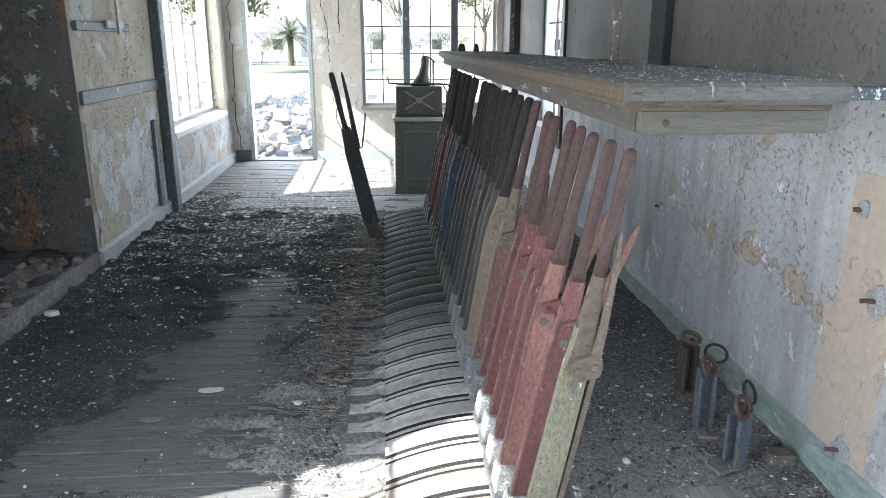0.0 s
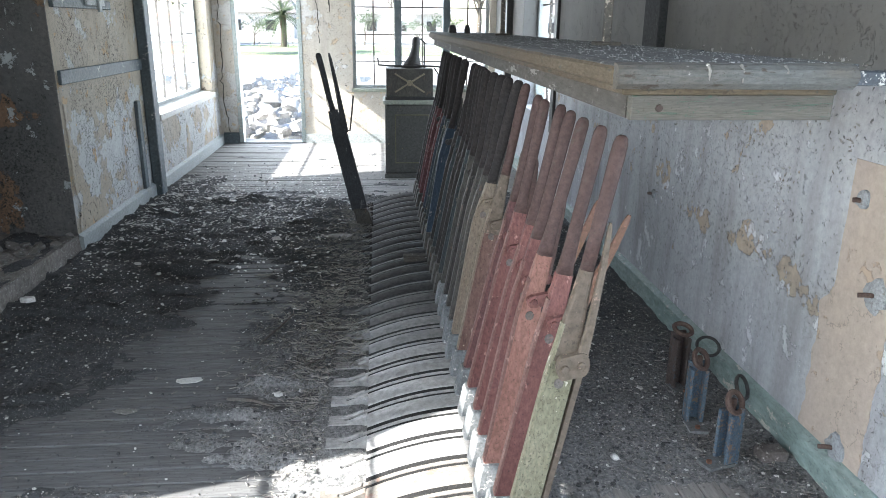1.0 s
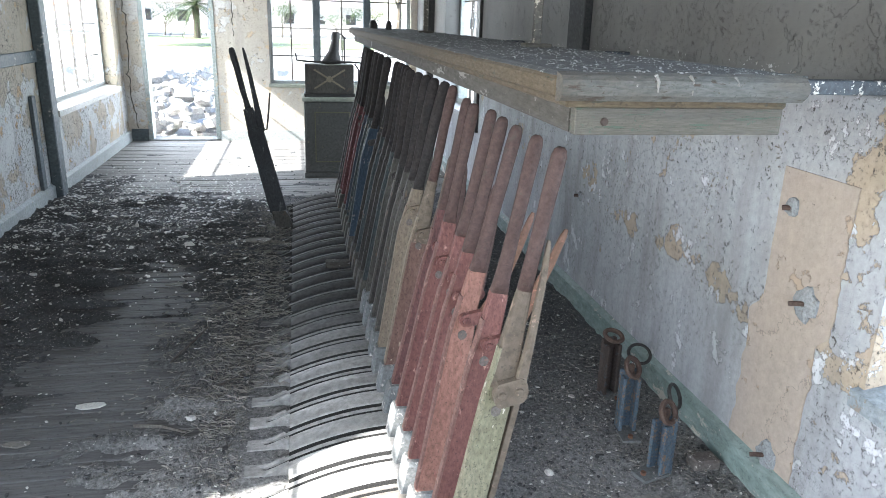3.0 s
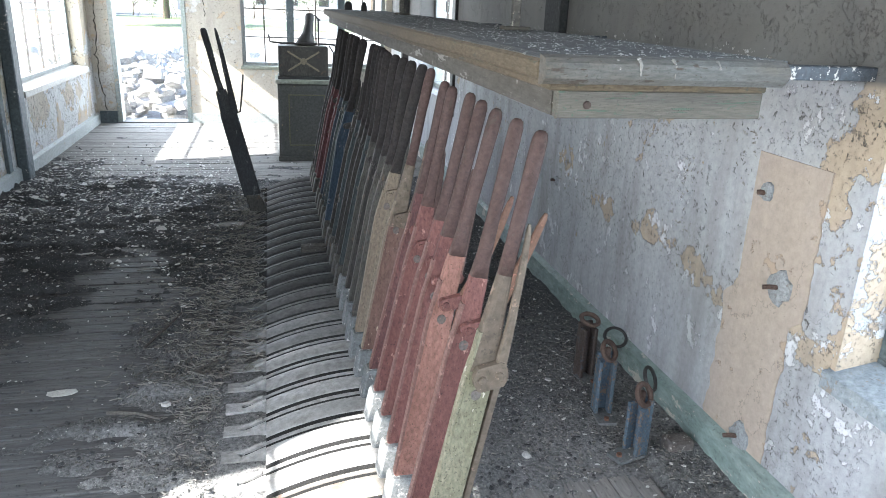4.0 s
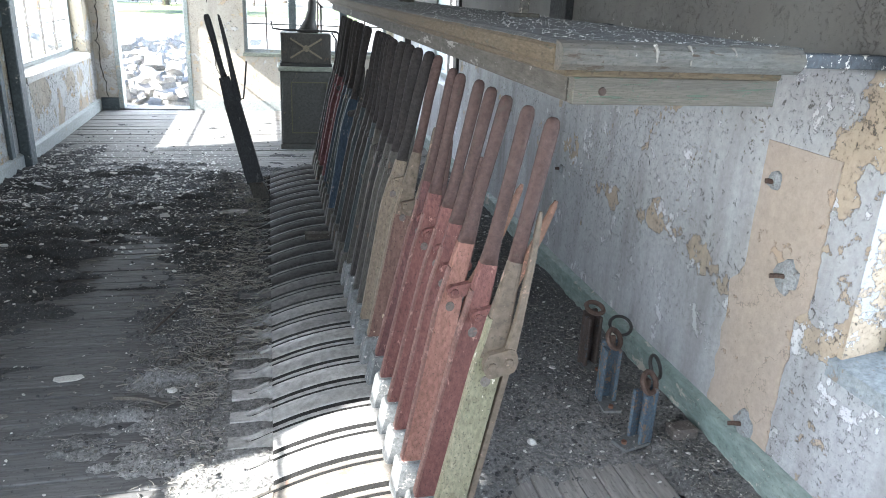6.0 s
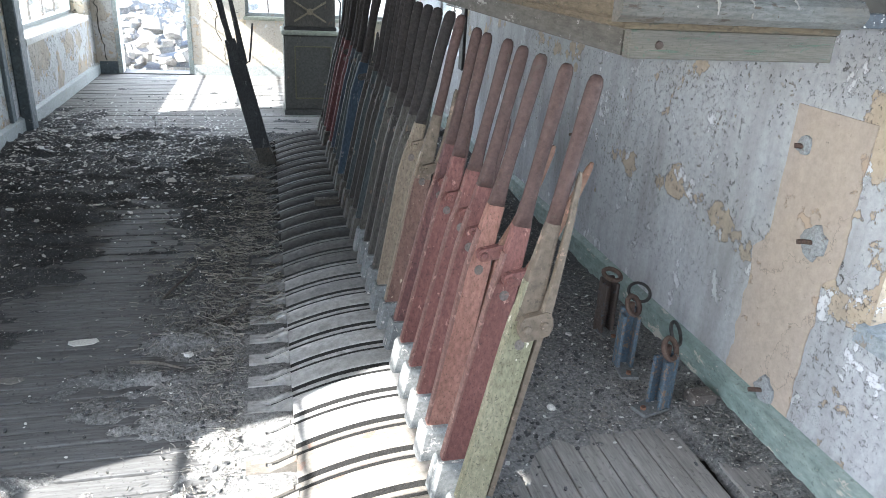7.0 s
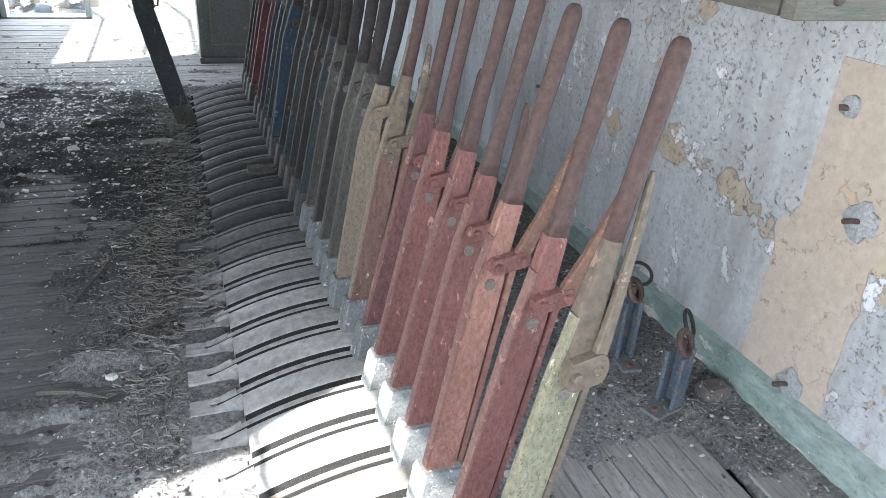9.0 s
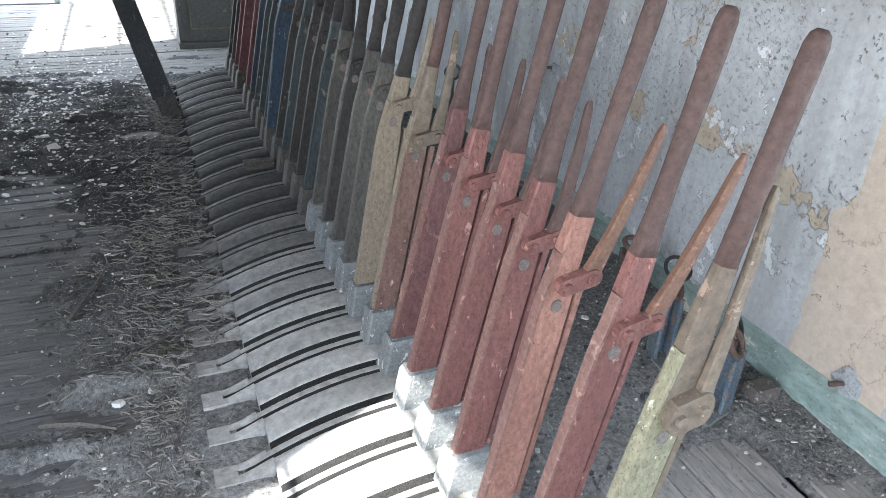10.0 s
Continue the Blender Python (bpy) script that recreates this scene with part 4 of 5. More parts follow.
def lever(i, shaft_mat, upper_mat, handle_mat, catch_mat, words, tip=0.0, lean=0.0, reverse=False, bare=False):
    """A signal lever: shoe, flat shaft, neck and round handle, with catch block, finger and rod."""
    y = L0 + i * PITCH
    root = thing("signal_lever", words, "lever", "levers in the frame", (0, y, 0.12))
    rng = random.Random(100 + i)
    lean += rng.gauss(0, 0.002)
    low, high = SET.get(i, (0.0, -0.004 if i > 8 else 0.0))
    tall = 0.022 if i > 6 else -0.004
    def cx(z):
        z += 0.12
        if reverse:
            return 0.065 - 0.242 * z - 0.02
        return 0.502 + (z - 0.2) * (0.192 + lean) + low * min(1, z / 0.75) + (high - low) * max(0.0, z - 0.75) / 0.52
    s = 1
    t = -0.242 if reverse else 0.185
    k = 1.55 if reverse else 1.2 if i == 18 else 1.0
    rings = [slab(cx(z), 0, z, wx * k, wy * k, 0.004, t) for z, wx, wy in ((0.03, 0.037, 0.016), (0.3, 0.035, 0.016), (0.52, 0.033, 0.0155), (0.60, 0.032, 0.015), (0.63, 0.0285, 0.015), (0.70, 0.0245, 0.015), (0.765, 0.0212, 0.015))][: 4 if i in (0, 7) else 7]
    part("shaft", loft(bmesh.new(), rings), shaft_mat, root)
    rings = [oval(cx(z), 0, z, wx, wy, p, 16, t) for z, wx, wy, p in (((0.60, 0.0315, 0.0148, 8), (0.68, 0.027, 0.0152, 6), (0.75, 0.022, 0.016, 3.5), (0.83, 0.0175, 0.0165, 2.2)) if i in (0, 7) else ((0.765, 0.0208, 0.0148, 6), (0.79, 0.0192, 0.0155, 3.5), (0.83, 0.0175, 0.0165, 2.2)))]
    neck = rings
    if i in (0, 7):
        part("neck", loft(bmesh.new(), rings), upper_mat, root, "tan worn neck")
    fat = 1.2 if i > 7 else 1.0
    rings = [oval(cx(z), 0, z, r * (fat if z > 0.85 else 1), r * 0.92, 2, 16, t) for z, r in ((0.83, 0.0173), (0.9, 0.0165), (1.0, 0.0168), (1.09, 0.0178), (1.128, 0.0170), (1.141, 0.0135), (1.147, 0.007))]
    if not bare:
        for ring in rings[2:]:
            for p in ring:
                p.z += tall
        part("handle", loft(bmesh.new(), rings if i in (0, 7) else neck + rings[1:]), handle_mat, root, smooth=True)
    # cast shoe that rides on the quadrant
    bm = bmesh.new()
    zb = 0.0 if not reverse else -0.08
    loft(bm, [slab(cx(z) + dx, 0.0, z, wx, wy, 0.006) for z, wx, wy, dx in ((zb, 0.058, 0.040, 0.012), (zb + 0.012, 0.058, 0.040, 0.011), (zb + 0.098, 0.054, 0.038, 0.006), (zb + 0.113, 0.047, 0.031, 0.002))])
    part("shoe", bm, SHOE_GREY if i < 13 else P_GREY, root, "dusty grey cast shoe")
    # rib along the working edge
    bm = bmesh.new()
    loft(bm, [oval(cx(z) - off, -0.004, z, 0.004, 0.013, 5, 8, t) for z, off in ((0.12, 0.037), (0.56, 0.0345), (0.60, 0.033), (0.64, 0.0285), (0.70, 0.0255))])
    part("edge_rib", bm, EDGE_RED if 0 < i < 7 else shaft_mat if i == 0 else P_CREAM if i in (7, 8) else EDGE_GREY if i < 12 else shaft_mat, root)
    # catch rod
    bm = bmesh.new()
    loft(bm, [oval(cx(z) + s * 0.0515, 0.004, z, 0.0085, 0.010, 6, 8, t) for z in (0.08, 0.35, 0.61)])
    part("catch_rod", bm, TAN_IRON if i in (0,) else shaft_mat, root)
    # catch block with its two bolts
    zb = 0.592 if i == 0 else 0.615 if reverse else 0.638 if i < 8 else 0.685
    xb = cx(zb)
    bm = bmesh.new()
    n = 12
    prof = []
    for k in range(n):
        a = 2 * math.pi * k / n
        end = (0.040 if i == 0 else 0.052) if math.cos(a) > 0 else -0.002
        prof.append((end + 0.019 * math.cos(a), (0.032 if i == 0 else 0.018) * math.sin(a) + 0.18 * end))
    loft(bm, [[Vector((xb + s * px, yy, zb + pz)) for px, pz in prof] for yy in (-0.034, -0.030, -0.014)])
    block = part("catch_block", bm, catch_mat, root)
    for px in (-0.002, 0.038 if i == 0 else 0.050):
        bm = bmesh.new()
        loft(bm, [[Vector((xb + s * px + r * math.cos(a * math.pi / 4), yy, zb + 0.18 * px + r * math.sin(a * math.pi / 4))) for a in range(8)] for yy, r in ((-0.033, 0.0105), (-0.041, 0.0095), (-0.042, 0.006))])
        part("bolt", bm, catch_mat, block)
    # catch finger
    bm = bmesh.new()
    ztip = 1.17 if reverse else 0.944 if i == 0 else 0.92
    tipx = cx(ztip) + (0.085 if reverse else 0.020 if i == 0 else 0.042) + tip
    p0, p1 = Vector((xb + s * (0.038 if i == 0 else 0.047), -0.022, zb + 0.006)), Vector((tipx, -0.008, ztip))
    rings = []
    for f, w, d in ((0, 0.017, 0.010), (0.08, 0.017, 0.010), (0.3, 0.013, 0.009), (0.7, 0.010, 0.008), (0.94, 0.0075, 0.007), (1.0, 0.004, 0.004)):
        c = p0.lerp(p1, f) + Vector((s * 0.006 * math.sin(f * math.pi), 0, 0))
        w *= 0.75 if i == 0 else 1.5 if reverse else 1.0
        rings.append(oval(c.x, c.y, c.z, w, d, 4, 10, 0.3 * s))
    part("catch_finger", loft(bm, rings), ORANGE if i in (1, 2) else TAN_IRON if i == 0 else HANDLE if i < 7 else catch_mat, root)
    if reverse:
        part("trip_wire", tube(bmesh.new(), [(xb + 0.03, -0.02, zb), (xb + 0.085, -0.02, zb + 0.01), (xb + 0.10, -0.02, zb + 0.12), (xb + 0.115, -0.02, zb + 0.26)], 0.006, 6), BLACK, root)
    # flat nut below the block
    bm = bmesh.new()
    zn = zb - 0.048
    loft(bm, [[Vector((cx(zn) + r * math.cos(a * math.pi / 5), yy, zn + 1.15 * r * math.sin(a * math.pi / 5))) for a in range(10)] for yy, r in ((-0.0155, 0.0125), (-0.0175, 0.0115))])
    part("nut", bm, NUT, root)
    return root


RED_W = "tall signal lever in flaking red paint, maroon handle"
SCHEME = [
    (P_GREEN, TAN_IRON, HANDLE, TAN_IRON, "tall signal lever, olive green shaft with tan worn neck", 0.004),
    (P_RED, P_RED, HANDLE, P_RED, RED_W, 0.085),
    (P_SALMON, P_SALMON, HANDLE, P_RED, "tall signal lever in faded salmon paint, maroon handle", 0.062),
    (P_RED, P_SALMON, HANDLE, P_RED, RED_W, 0.0),
    (P_RED, P_RED, HANDLE, P_RED, RED_W, 0.02),
    (P_RED, P_RED, HANDLE, P_RED, RED_W, 0.022),
    (P_DARKRED, P_RED, HANDLE, P_RED, "tall signal lever in dull dark red paint", 0.0),
    (P_BROWN, TAN_IRON, HANDLE, TAN_IRON, "tall signal lever in worn red-brown and tan paint", 0.0),
    (P_CREAM, P_CREAM, HANDLE_DARK, P_CREAM, "tall signal lever in flaking cream paint", 0.0),
    (P_GREY, P_TEAL, HANDLE_DARK, P_GREY, "tall signal lever in dull grey paint", 0.0),
    (P_GREY, P_BLACK, HANDLE_DARK, P_GREY, "tall signal lever in dull grey paint", 0.0),
]
DARKS = [P_BLACK, P_GREY, P_TEAL, P_BLACK, P_BLACK, P_TEAL, P_BLACK, P_BLUE, P_NAVY, P_TEAL, P_TEAL, P_NAVY, P_CRIMSON, P_BLACK, P_CRIMSON, P_CRIMSON, P_BLACK, P_BLACK]
WORDS = {P_BLACK.name: "tall signal lever in blackened paint, dark handle", P_GREY.name: "tall signal lever in dull grey paint, dark handle", P_TEAL.name: "tall signal lever in dark teal paint, dark handle",
         P_BLUE.name: "tall signal lever in bright blue paint, dark handle", P_NAVY.name: "tall signal lever in dark navy paint", P_CRIMSON.name: "tall signal lever in dark crimson paint"}
for i, (a, b, c, d, words, tip) in enumerate(SCHEME):
    lever(i, a, b, c, d, words, tip)
for k, m in enumerate(DARKS):
    i = len(SCHEME) + k
    if i == 24:
        lever(i, P_SLATE, P_SLATE, P_SLATE, P_SLATE, "tall slate-black signal lever pulled over, apart from the row", reverse=True)
    else:
        lever(i, m, P_NAVY if m in (P_BLUE, P_NAVY) else P_BLACK if m is not P_CRIMSON else P_CRIMSON, HANDLE_DARK, P_BLACK, WORDS[m.name].replace(", dark handle", ", its handle gone") if i in (17, 20) else WORDS[m.name], bare=i in (17, 20))

# ---- block shelf over the levers ----
DARK_KNOT = worn("knot_wood", (0.030, 0.017, 0.011), (0.042, 0.024, 0.016), (0.03, 0.02, 0.015), 20, 0.6, 0.8)
SY0, SY1, SX0, SX1, SZ = 1.555, 6.35, 0.585, 1.03, 1.432
shelf = thing("block_shelf", "long peeling timber instrument shelf hung above the levers", "shelf", at=(0, 0, 1.33))
bm = bmesh.new()
zt = SZ - 1.33
prof = [(0.03, -0.038), (0.004, -0.032), (-0.004, -0.018), (0.0, -0.005), (0.010, 0.0)]
ring0 = [Vector((SX0 + dx, SY0, zt + dz)) for dx, dz in prof] + [Vector((SX1, SY0, zt)), Vector((SX1, SY0, zt - 0.038))]
n = 60
rings = []
for k in range(n + 1):
    f = k / n
    w = 0.003 * noise.noise(Vector((0, f * 40, 0)))
    rings.append([Vector((p.x + (w if p.x < 0.9 else 0), SY0 + (SY1 - SY0) * f, p.z + 0.4 * w)) for p in ring0])
loft(bm, rings)
part("top_board", bm, SHELF_TOP, shelf, "dirty grey board spotted with droppings")
bm = bmesh.new()
loft(bm, [[Vector((x, SY0 + dy - 0.006, zt + dz)) for dy, dz in ((0.012, -0.046), (-0.006, -0.044), (-0.018, -0.034), (-0.023 + 0.004 * noise.noise(Vector((x * 22, 1, 0))), -0.022), (-0.019 + 0.005 * noise.noise(Vector((x * 30, 2, 0))), -0.010), (-0.008 + 0.005 * noise.noise(Vector((x * 26, 3, 0))), -0.003), (0.012, 0.001))] for x in [SX0 - 0.004 + (SX1 - 0.008 - SX0) * k / 40 for k in range(41)]])
part("end_nosing", bm, worn("pale_nosing", (0.096, 0.099, 0.096), (0.066, 0.046, 0.025), (0.036, 0.026, 0.018), 11, 0.585, 0.85, stretch=(0.5, 1, 2), shift=False), shelf, "rounded pale front nosing with chipped paint")
part("edge_nosing", boxed(SX0 - 0.006, SX0 + 0.012, SY0 + 0.002, SY1, zt - 0.042, zt - 0.006, bevel=0.006), SHELF_EDGE, shelf, "splintered bare wood edge")
part("moulding", boxed(SX0 + 0.014, SX1 - 0.03, SY0 + 0.002, SY1 - 0.02, zt - 0.056, zt - 0.039, bevel=0.003), SHELF_EDGE, shelf)
part("end_fascia", boxed(SX0 + 0.035, SX1 - 0.028, SY0 + 0.012, SY0 + 0.035, 0.0, zt - 0.056, bevel=0.002), FASCIA, shelf, "pale timber end fascia with a knot")
part("front_fascia", boxed(SX0 + 0.033, SX0 + 0.055, SY0 + 0.035, SY1 - 0.05, 0.002, zt - 0.056), SHELF_UNDER, shelf)
part("underside", boxed(SX0 + 0.055, SX1 - 0.03, SY0 + 0.035, SY1 - 0.05, 0.022, zt - 0.057), SHELF_UNDER, shelf)
bm = bmesh.new()
loft(bm, [[Vector((0.672 + r * math.cos(a), SY0 + yy, 0.022 + r * math.sin(a))) for a in [k * math.pi / 5 for k in range(10)]] for yy, r in ((0.013, 0.0075), (0.009, 0.0065))])
part("knot", bm, DARK_KNOT, shelf, "dark round knot")
DROPPING = worn("old_dropping", (0.34, 0.345, 0.35), (0.22, 0.225, 0.23), (0.12, 0.12, 0.12), 20, 0.58, 0.95, shift=False)
BEARER = worn("flaking_navy", (0.035, 0.045, 0.06), (0.06, 0.07, 0.085), (0.42, 0.41, 0.38), 9, 0.575, 0.7)
for dx, hi, lo in ((0.705, 1.428, 1.406), (0.742, 1.432, 1.398), (0.803, 1.431, 1.394), (0.884, 1.430, 1.411)):
    part("dropping", tube(bmesh.new(), [(dx, SY0 - 0.014, hi - 1.332), (dx + 0.001, SY0 - 0.0245, hi - 1.342), (dx - 0.001, SY0 - 0.0275, (hi + lo) / 2 - 1.334), (dx, SY0 - 0.0275, lo - 1.324)], [0.0035, 0.003, 0.0022, 0.001], 6), FLAKE_GREY, shelf, "white dropping streak")
for by in (2.02, 3.6, 5.2):
    part("bearer", boxed(SX0 + 0.06, X1 + 0.02, by, by + 0.05, zt - 0.075, zt - 0.04, bevel=0.003), BEARER, shelf, "dark painted bearer reaching to the wall")
for ry in (2.70, 4.78):
    rod = part("hanger_rod", boxed(0.904, 0.930, ry - 0.011, ry + 0.011, zt, TOP - 1.33, bevel=0.003), worn("mottled_rod", (0.075, 0.07, 0.062), (0.12, 0.105, 0.085), (0.33, 0.30, 0.25), 14, 0.57, 0.8, 0.2), shelf, "mottled rusty iron hanger")
    part("foot_plate", boxed(0.875, 0.96, ry - 0.03, ry + 0.03, zt, zt + 0.012, bevel=0.003), SHELF_UNDER, rod)


def shelf_spot(r):
    return (SX0 + 0.03 + (SX1 - SX0 - 0.05) * r.random(), SY0 + 0.0 + 3.2 * r.random() ** 1.3, SZ + 0.0005)


scatter("droppings", 900, shelf_spot, lambda r: 0.0012 + 0.0045 * r.random() ** 4, DROPPING, "white droppings and paint flakes on the shelf", "droppings", 8, 0.12)
for px, py, w in ((0.73, 5.95, 0.032), (0.80, 5.6, 0.022)):
    bm = bmesh.new()
    loft(bm, [oval(px, py, SZ + z, r, r, 3, 12) for z, r in ((0, w), (0.03, w * 0.95), (0.055, w * 0.6), (0.06, w * 0.3))])
    tagged(part("fixture_cap", bm, BLACK), "small black metal fixture standing on the shelf", "fixture")

# ---- along the whitewashed wall ----
bm = bmesh.new()
N = 60
front = []
for k in range(N + 1):
    z = 0.137 + (1.105 - 0.137) * k / N
    step = min(1.0, max(0.0, (0.66 - z) / 0.05))
    front.append((2.402 + 0.052 * step + (0.004 + 0.012 * step) * noise.fractal(Vector((0, z * 9, 0)), 0.8, 2.0, 4), 2.085 + 0.045 * step + 0.014 * noise.fractal(Vector((3, z * 9, 0)), 0.8, 2.0, 4), z))
loft(bm, [[Vector((X1 + 0.004, b, z)), Vector((X1 + 0.004, a, z)), Vector((X1 - 0.003, a, z)), Vector((X1 - 0.003, b, z))] for a, b, z in front])
tagged(part("trim_plaster_patch", bm, TANPATCH), "upright patch of bare tan plaster on the wall", "patch", kind="structure")
CURL = worn("curled_paint", (0.40, 0.40, 0.40), (0.30, 0.28, 0.26), (0.14, 0.12, 0.10), 12, 0.56, 0.9, shift=False)


def paint_curls(name, x, face, y0, y1, z0, z1, count, material, label, seed):
    """Lifting flakes of old paint that curl off a wall; face is the wall's outward side in x."""
    rng = random.Random(seed)
    vs, fs = [], []
    while count:
        y, z = rng.uniform(y0, y1), rng.uniform(z0, z1)
        if noise.fractal(Vector((seed, y * 2.2, z * 2.2)), 0.8, 2.0, 5) < rng.uniform(-0.15, 0.5):
            continue
        count -= 1
        a, ln = rng.uniform(0, 6.28), 0.003 + 0.011 * rng.random() ** 2.5
        w, up = ln * rng.uniform(0.25, 0.7), rng.uniform(0.25, 0.65)
        k = len(vs)
        for e in range(4):
            f = e / 3
            for side in (-1, 0.3, 1):
                u, v = ln * f, w * side * (1 - 0.55 * f * f) * rng.uniform(0.75, 1.1)
                vs.append((x + face * (0.0006 + up * ln * f * f), y + u * math.cos(a) - v * math.sin(a), z + u * math.sin(a) + v * math.cos(a)))
        for e in range(3):
            for c in range(2):
                i = k + 3 * e + c
                fs.append((i, i + 1, i + 4, i + 3))
    me = bpy.data.meshes.new(name)
    me.from_pydata(vs, [], fs)
    me.materials.append(material)
    return tagged(new(name, me), label, "paint flakes", kind="stuff")


paint_curls("wall_flakes", X1, -1, 2.42, 5.6, 0.58, 1.42, 2000, CURL, "small curling flakes of old whitewash on the wall", 21)
BLOB = worn("grey_mortar", (0.27, 0.29, 0.31), (0.36, 0.37, 0.38), (0.16, 0.15, 0.14), 14, 0.6, 0.9)


PIN_IRON = worn("pin_iron", (0.10, 0.062, 0.050), (0.14, 0.095, 0.08), (0.06, 0.045, 0.04), 16, 0.6, 0.8, 0.2)


def wall_pin(y, z, r, label, pin=0.036):
    root = thing("wall_bolt", label, "bolt", at=(X1, y, z))
    rng = random.Random(int(y * 1000 + z * 77))
    bm = bmesh.new()
    rad = [r * rng.uniform(0.75, 1.15) for _ in range(14)]
    loft(bm, [[Vector((dx, k * rad[a] * math.cos(a * math.pi / 7), 1.15 * k * rad[a] * math.sin(a * math.pi / 7))) for a in range(14)] for dx, k in ((0.004, 1.0), (-0.010, 0.92), (-0.016, 0.5))])
    part("mortar", bm, BLOB, root, "grey mortar daub")
    if pin:
        part("pin", tube(bmesh.new(), [(-0.01, 0, 0), (-0.02 - pin * 0.5, 0.006, 0.002), (-0.02 - pin, 0.012, 0.0)], 0.008), PIN_IRON, root, "rusty iron pin")
    return root


wall_pin(2.20, 0.722, 0.055, "rusty iron pin set in a grey mortar daub")
wall_pin(2.25, 0.165, 0.048, "rusty iron pin set in a grey mortar daub near skirting")
wall_pin(2.335, 0.985, 0.030, "small grey metal bolt plate on tan plaster", 0.012)
wall_pin(4.02, 0.62, 0.022, "small rusty bolt in the whitewashed wall", 0.012)


DARK_RUST = worn("dark_rust", (0.095, 0.06, 0.048), (0.15, 0.10, 0.08), (0.06, 0.045, 0.04), 14, 0.6, 0.75, 0.25)


def ring_stand(x, y, h, turn, mat, label, cup=(0.1, -0.3, 0.95), second=None):
    """A bent iron stand with an eye on top."""
    root = thing("ring_stand", label, "stand", "iron stands by the wall", (x, y, 0.012))
    root.rotation_euler = (0, 0, radians(turn))
    part("upright", boxed(-0.034, 0.034, -0.008, 0.008, 0.0, h - 0.05, bevel=0.003), mat, root)
    part("flange", boxed(-0.034, -0.020, -0.05, -0.008, 0.0, h - 0.07, bevel=0.003), mat, root)
    part("flange", boxed(0.020, 0.034, -0.05, -0.008, 0.0, h - 0.07, bevel=0.003), mat, root)
    bm = bmesh.new()
    loft(bm, [[Vector((px, py, pz)) for px, py in ((-0.04, -0.01), (0.04, -0.01), (0.035, ye), (-0.035, ye))] for pz, ye in ((0.0, -0.12), (0.010, -0.118))])
    foot = part("foot", bm, SHOE_GREY, root, "pale flat foot plate")
    bm = bmesh.new()
    loft(bm, [[Vector((0.010 * math.cos(a), -0.095 + 0.010 * math.sin(a), z)) for a in [k * math.pi / 4 for k in range(8)]] for z in (0.010, 0.020)])
    part("bolt", bm, RUST, foot)
    back = Matrix.Rotation(radians(-turn), 3, "Z")
    part("cup_ring", ring_bar(bmesh.new(), back @ Vector((0.0, -0.01, 0)) + Vector((0, -0.02, h - 0.03)), 0.037, 0.010, back @ Vector(cup)), DARK_RUST, root, "dark rusty collar ring")
    if second:
        part("eye_ring", ring_bar(bmesh.new(), back @ Vector((0.052, 0.05, 0)) + Vector((0, -0.02, h - 0.006)), 0.042, 0.0065, back @ Vector(second)), BLACK, root, "dark iron eye")
        part("link", boxed(-0.010, 0.010, -0.028, -0.012, h - 0.07, h - 0.02, bevel=0.003), DARK_RUST, root)
    return root


ring_stand(1.40, 2.43, 0.27, -72, STAND_BLUE, "blue-painted rusty iron stand with eye, on dirt", (0.45, -0.75, 0.45), (0.62, -0.62, 0.45))
ring_stand(1.38, 2.72, 0.30, -8, STAND_BLUE, "blue-painted rusty iron stand with eyes, near skirting", (0.45, -0.7, 0.5), (-0.1, -0.55, 0.8))
ring_stand(1.42, 3.00, 0.30, 10, worn("stand_brown_paint", (0.075, 0.055, 0.048), (0.11, 0.090, 0.082), (0.06, 0.07, 0.08), 14, 0.58, 0.75, 0.2), "brown rusty iron stand with an eye")
tagged(part("brick_piece", boxed(1.50, 1.60, 2.39, 2.46, 0.01, 0.055, bevel=0.008), worn("brick_bit", (0.11, 0.095, 0.088), (0.16, 0.145, 0.135), (0.3, 0.28, 0.26), 14, 0.6, 0.9)), "broken dusty brick piece against the skirting", "brick")
bm = bmesh.new()
bmesh.ops.create_icosphere(bm, subdivisions=2, radius=0.016)
for v in bm.verts:
    v.co = Vector((0.988, 2.464, 0.02)) + Vector((v.co.x, v.co.y, v.co.z * 0.7)) * (1 + 0.3 * noise.noise(v.co * 60))
tagged(part("pebble", bm, FLAKE, smooth=True), "round white pebble on the dark dirt", "pebble")
# hooks hanging behind the levers
for y, z in ((2.95, 0.93), (3.6, 0.95)):
    hook = thing("hook", "black iron ring hanging on a bent rod by the levers", "hook", at=(0.70, y, z))
    part("eye", ring_bar(bmesh.new(), (0, 0, 0), 0.020, 0.004, (0.2, 1, 0.1)), BLACK, hook)
    part("shank", tube(bmesh.new(), [(0, 0, -0.02), (-0.005, 0, -0.2), (-0.03, 0, -0.5), (-0.06, 0, z * -1 + 0.13)], 0.006, 6), BLACK, hook)

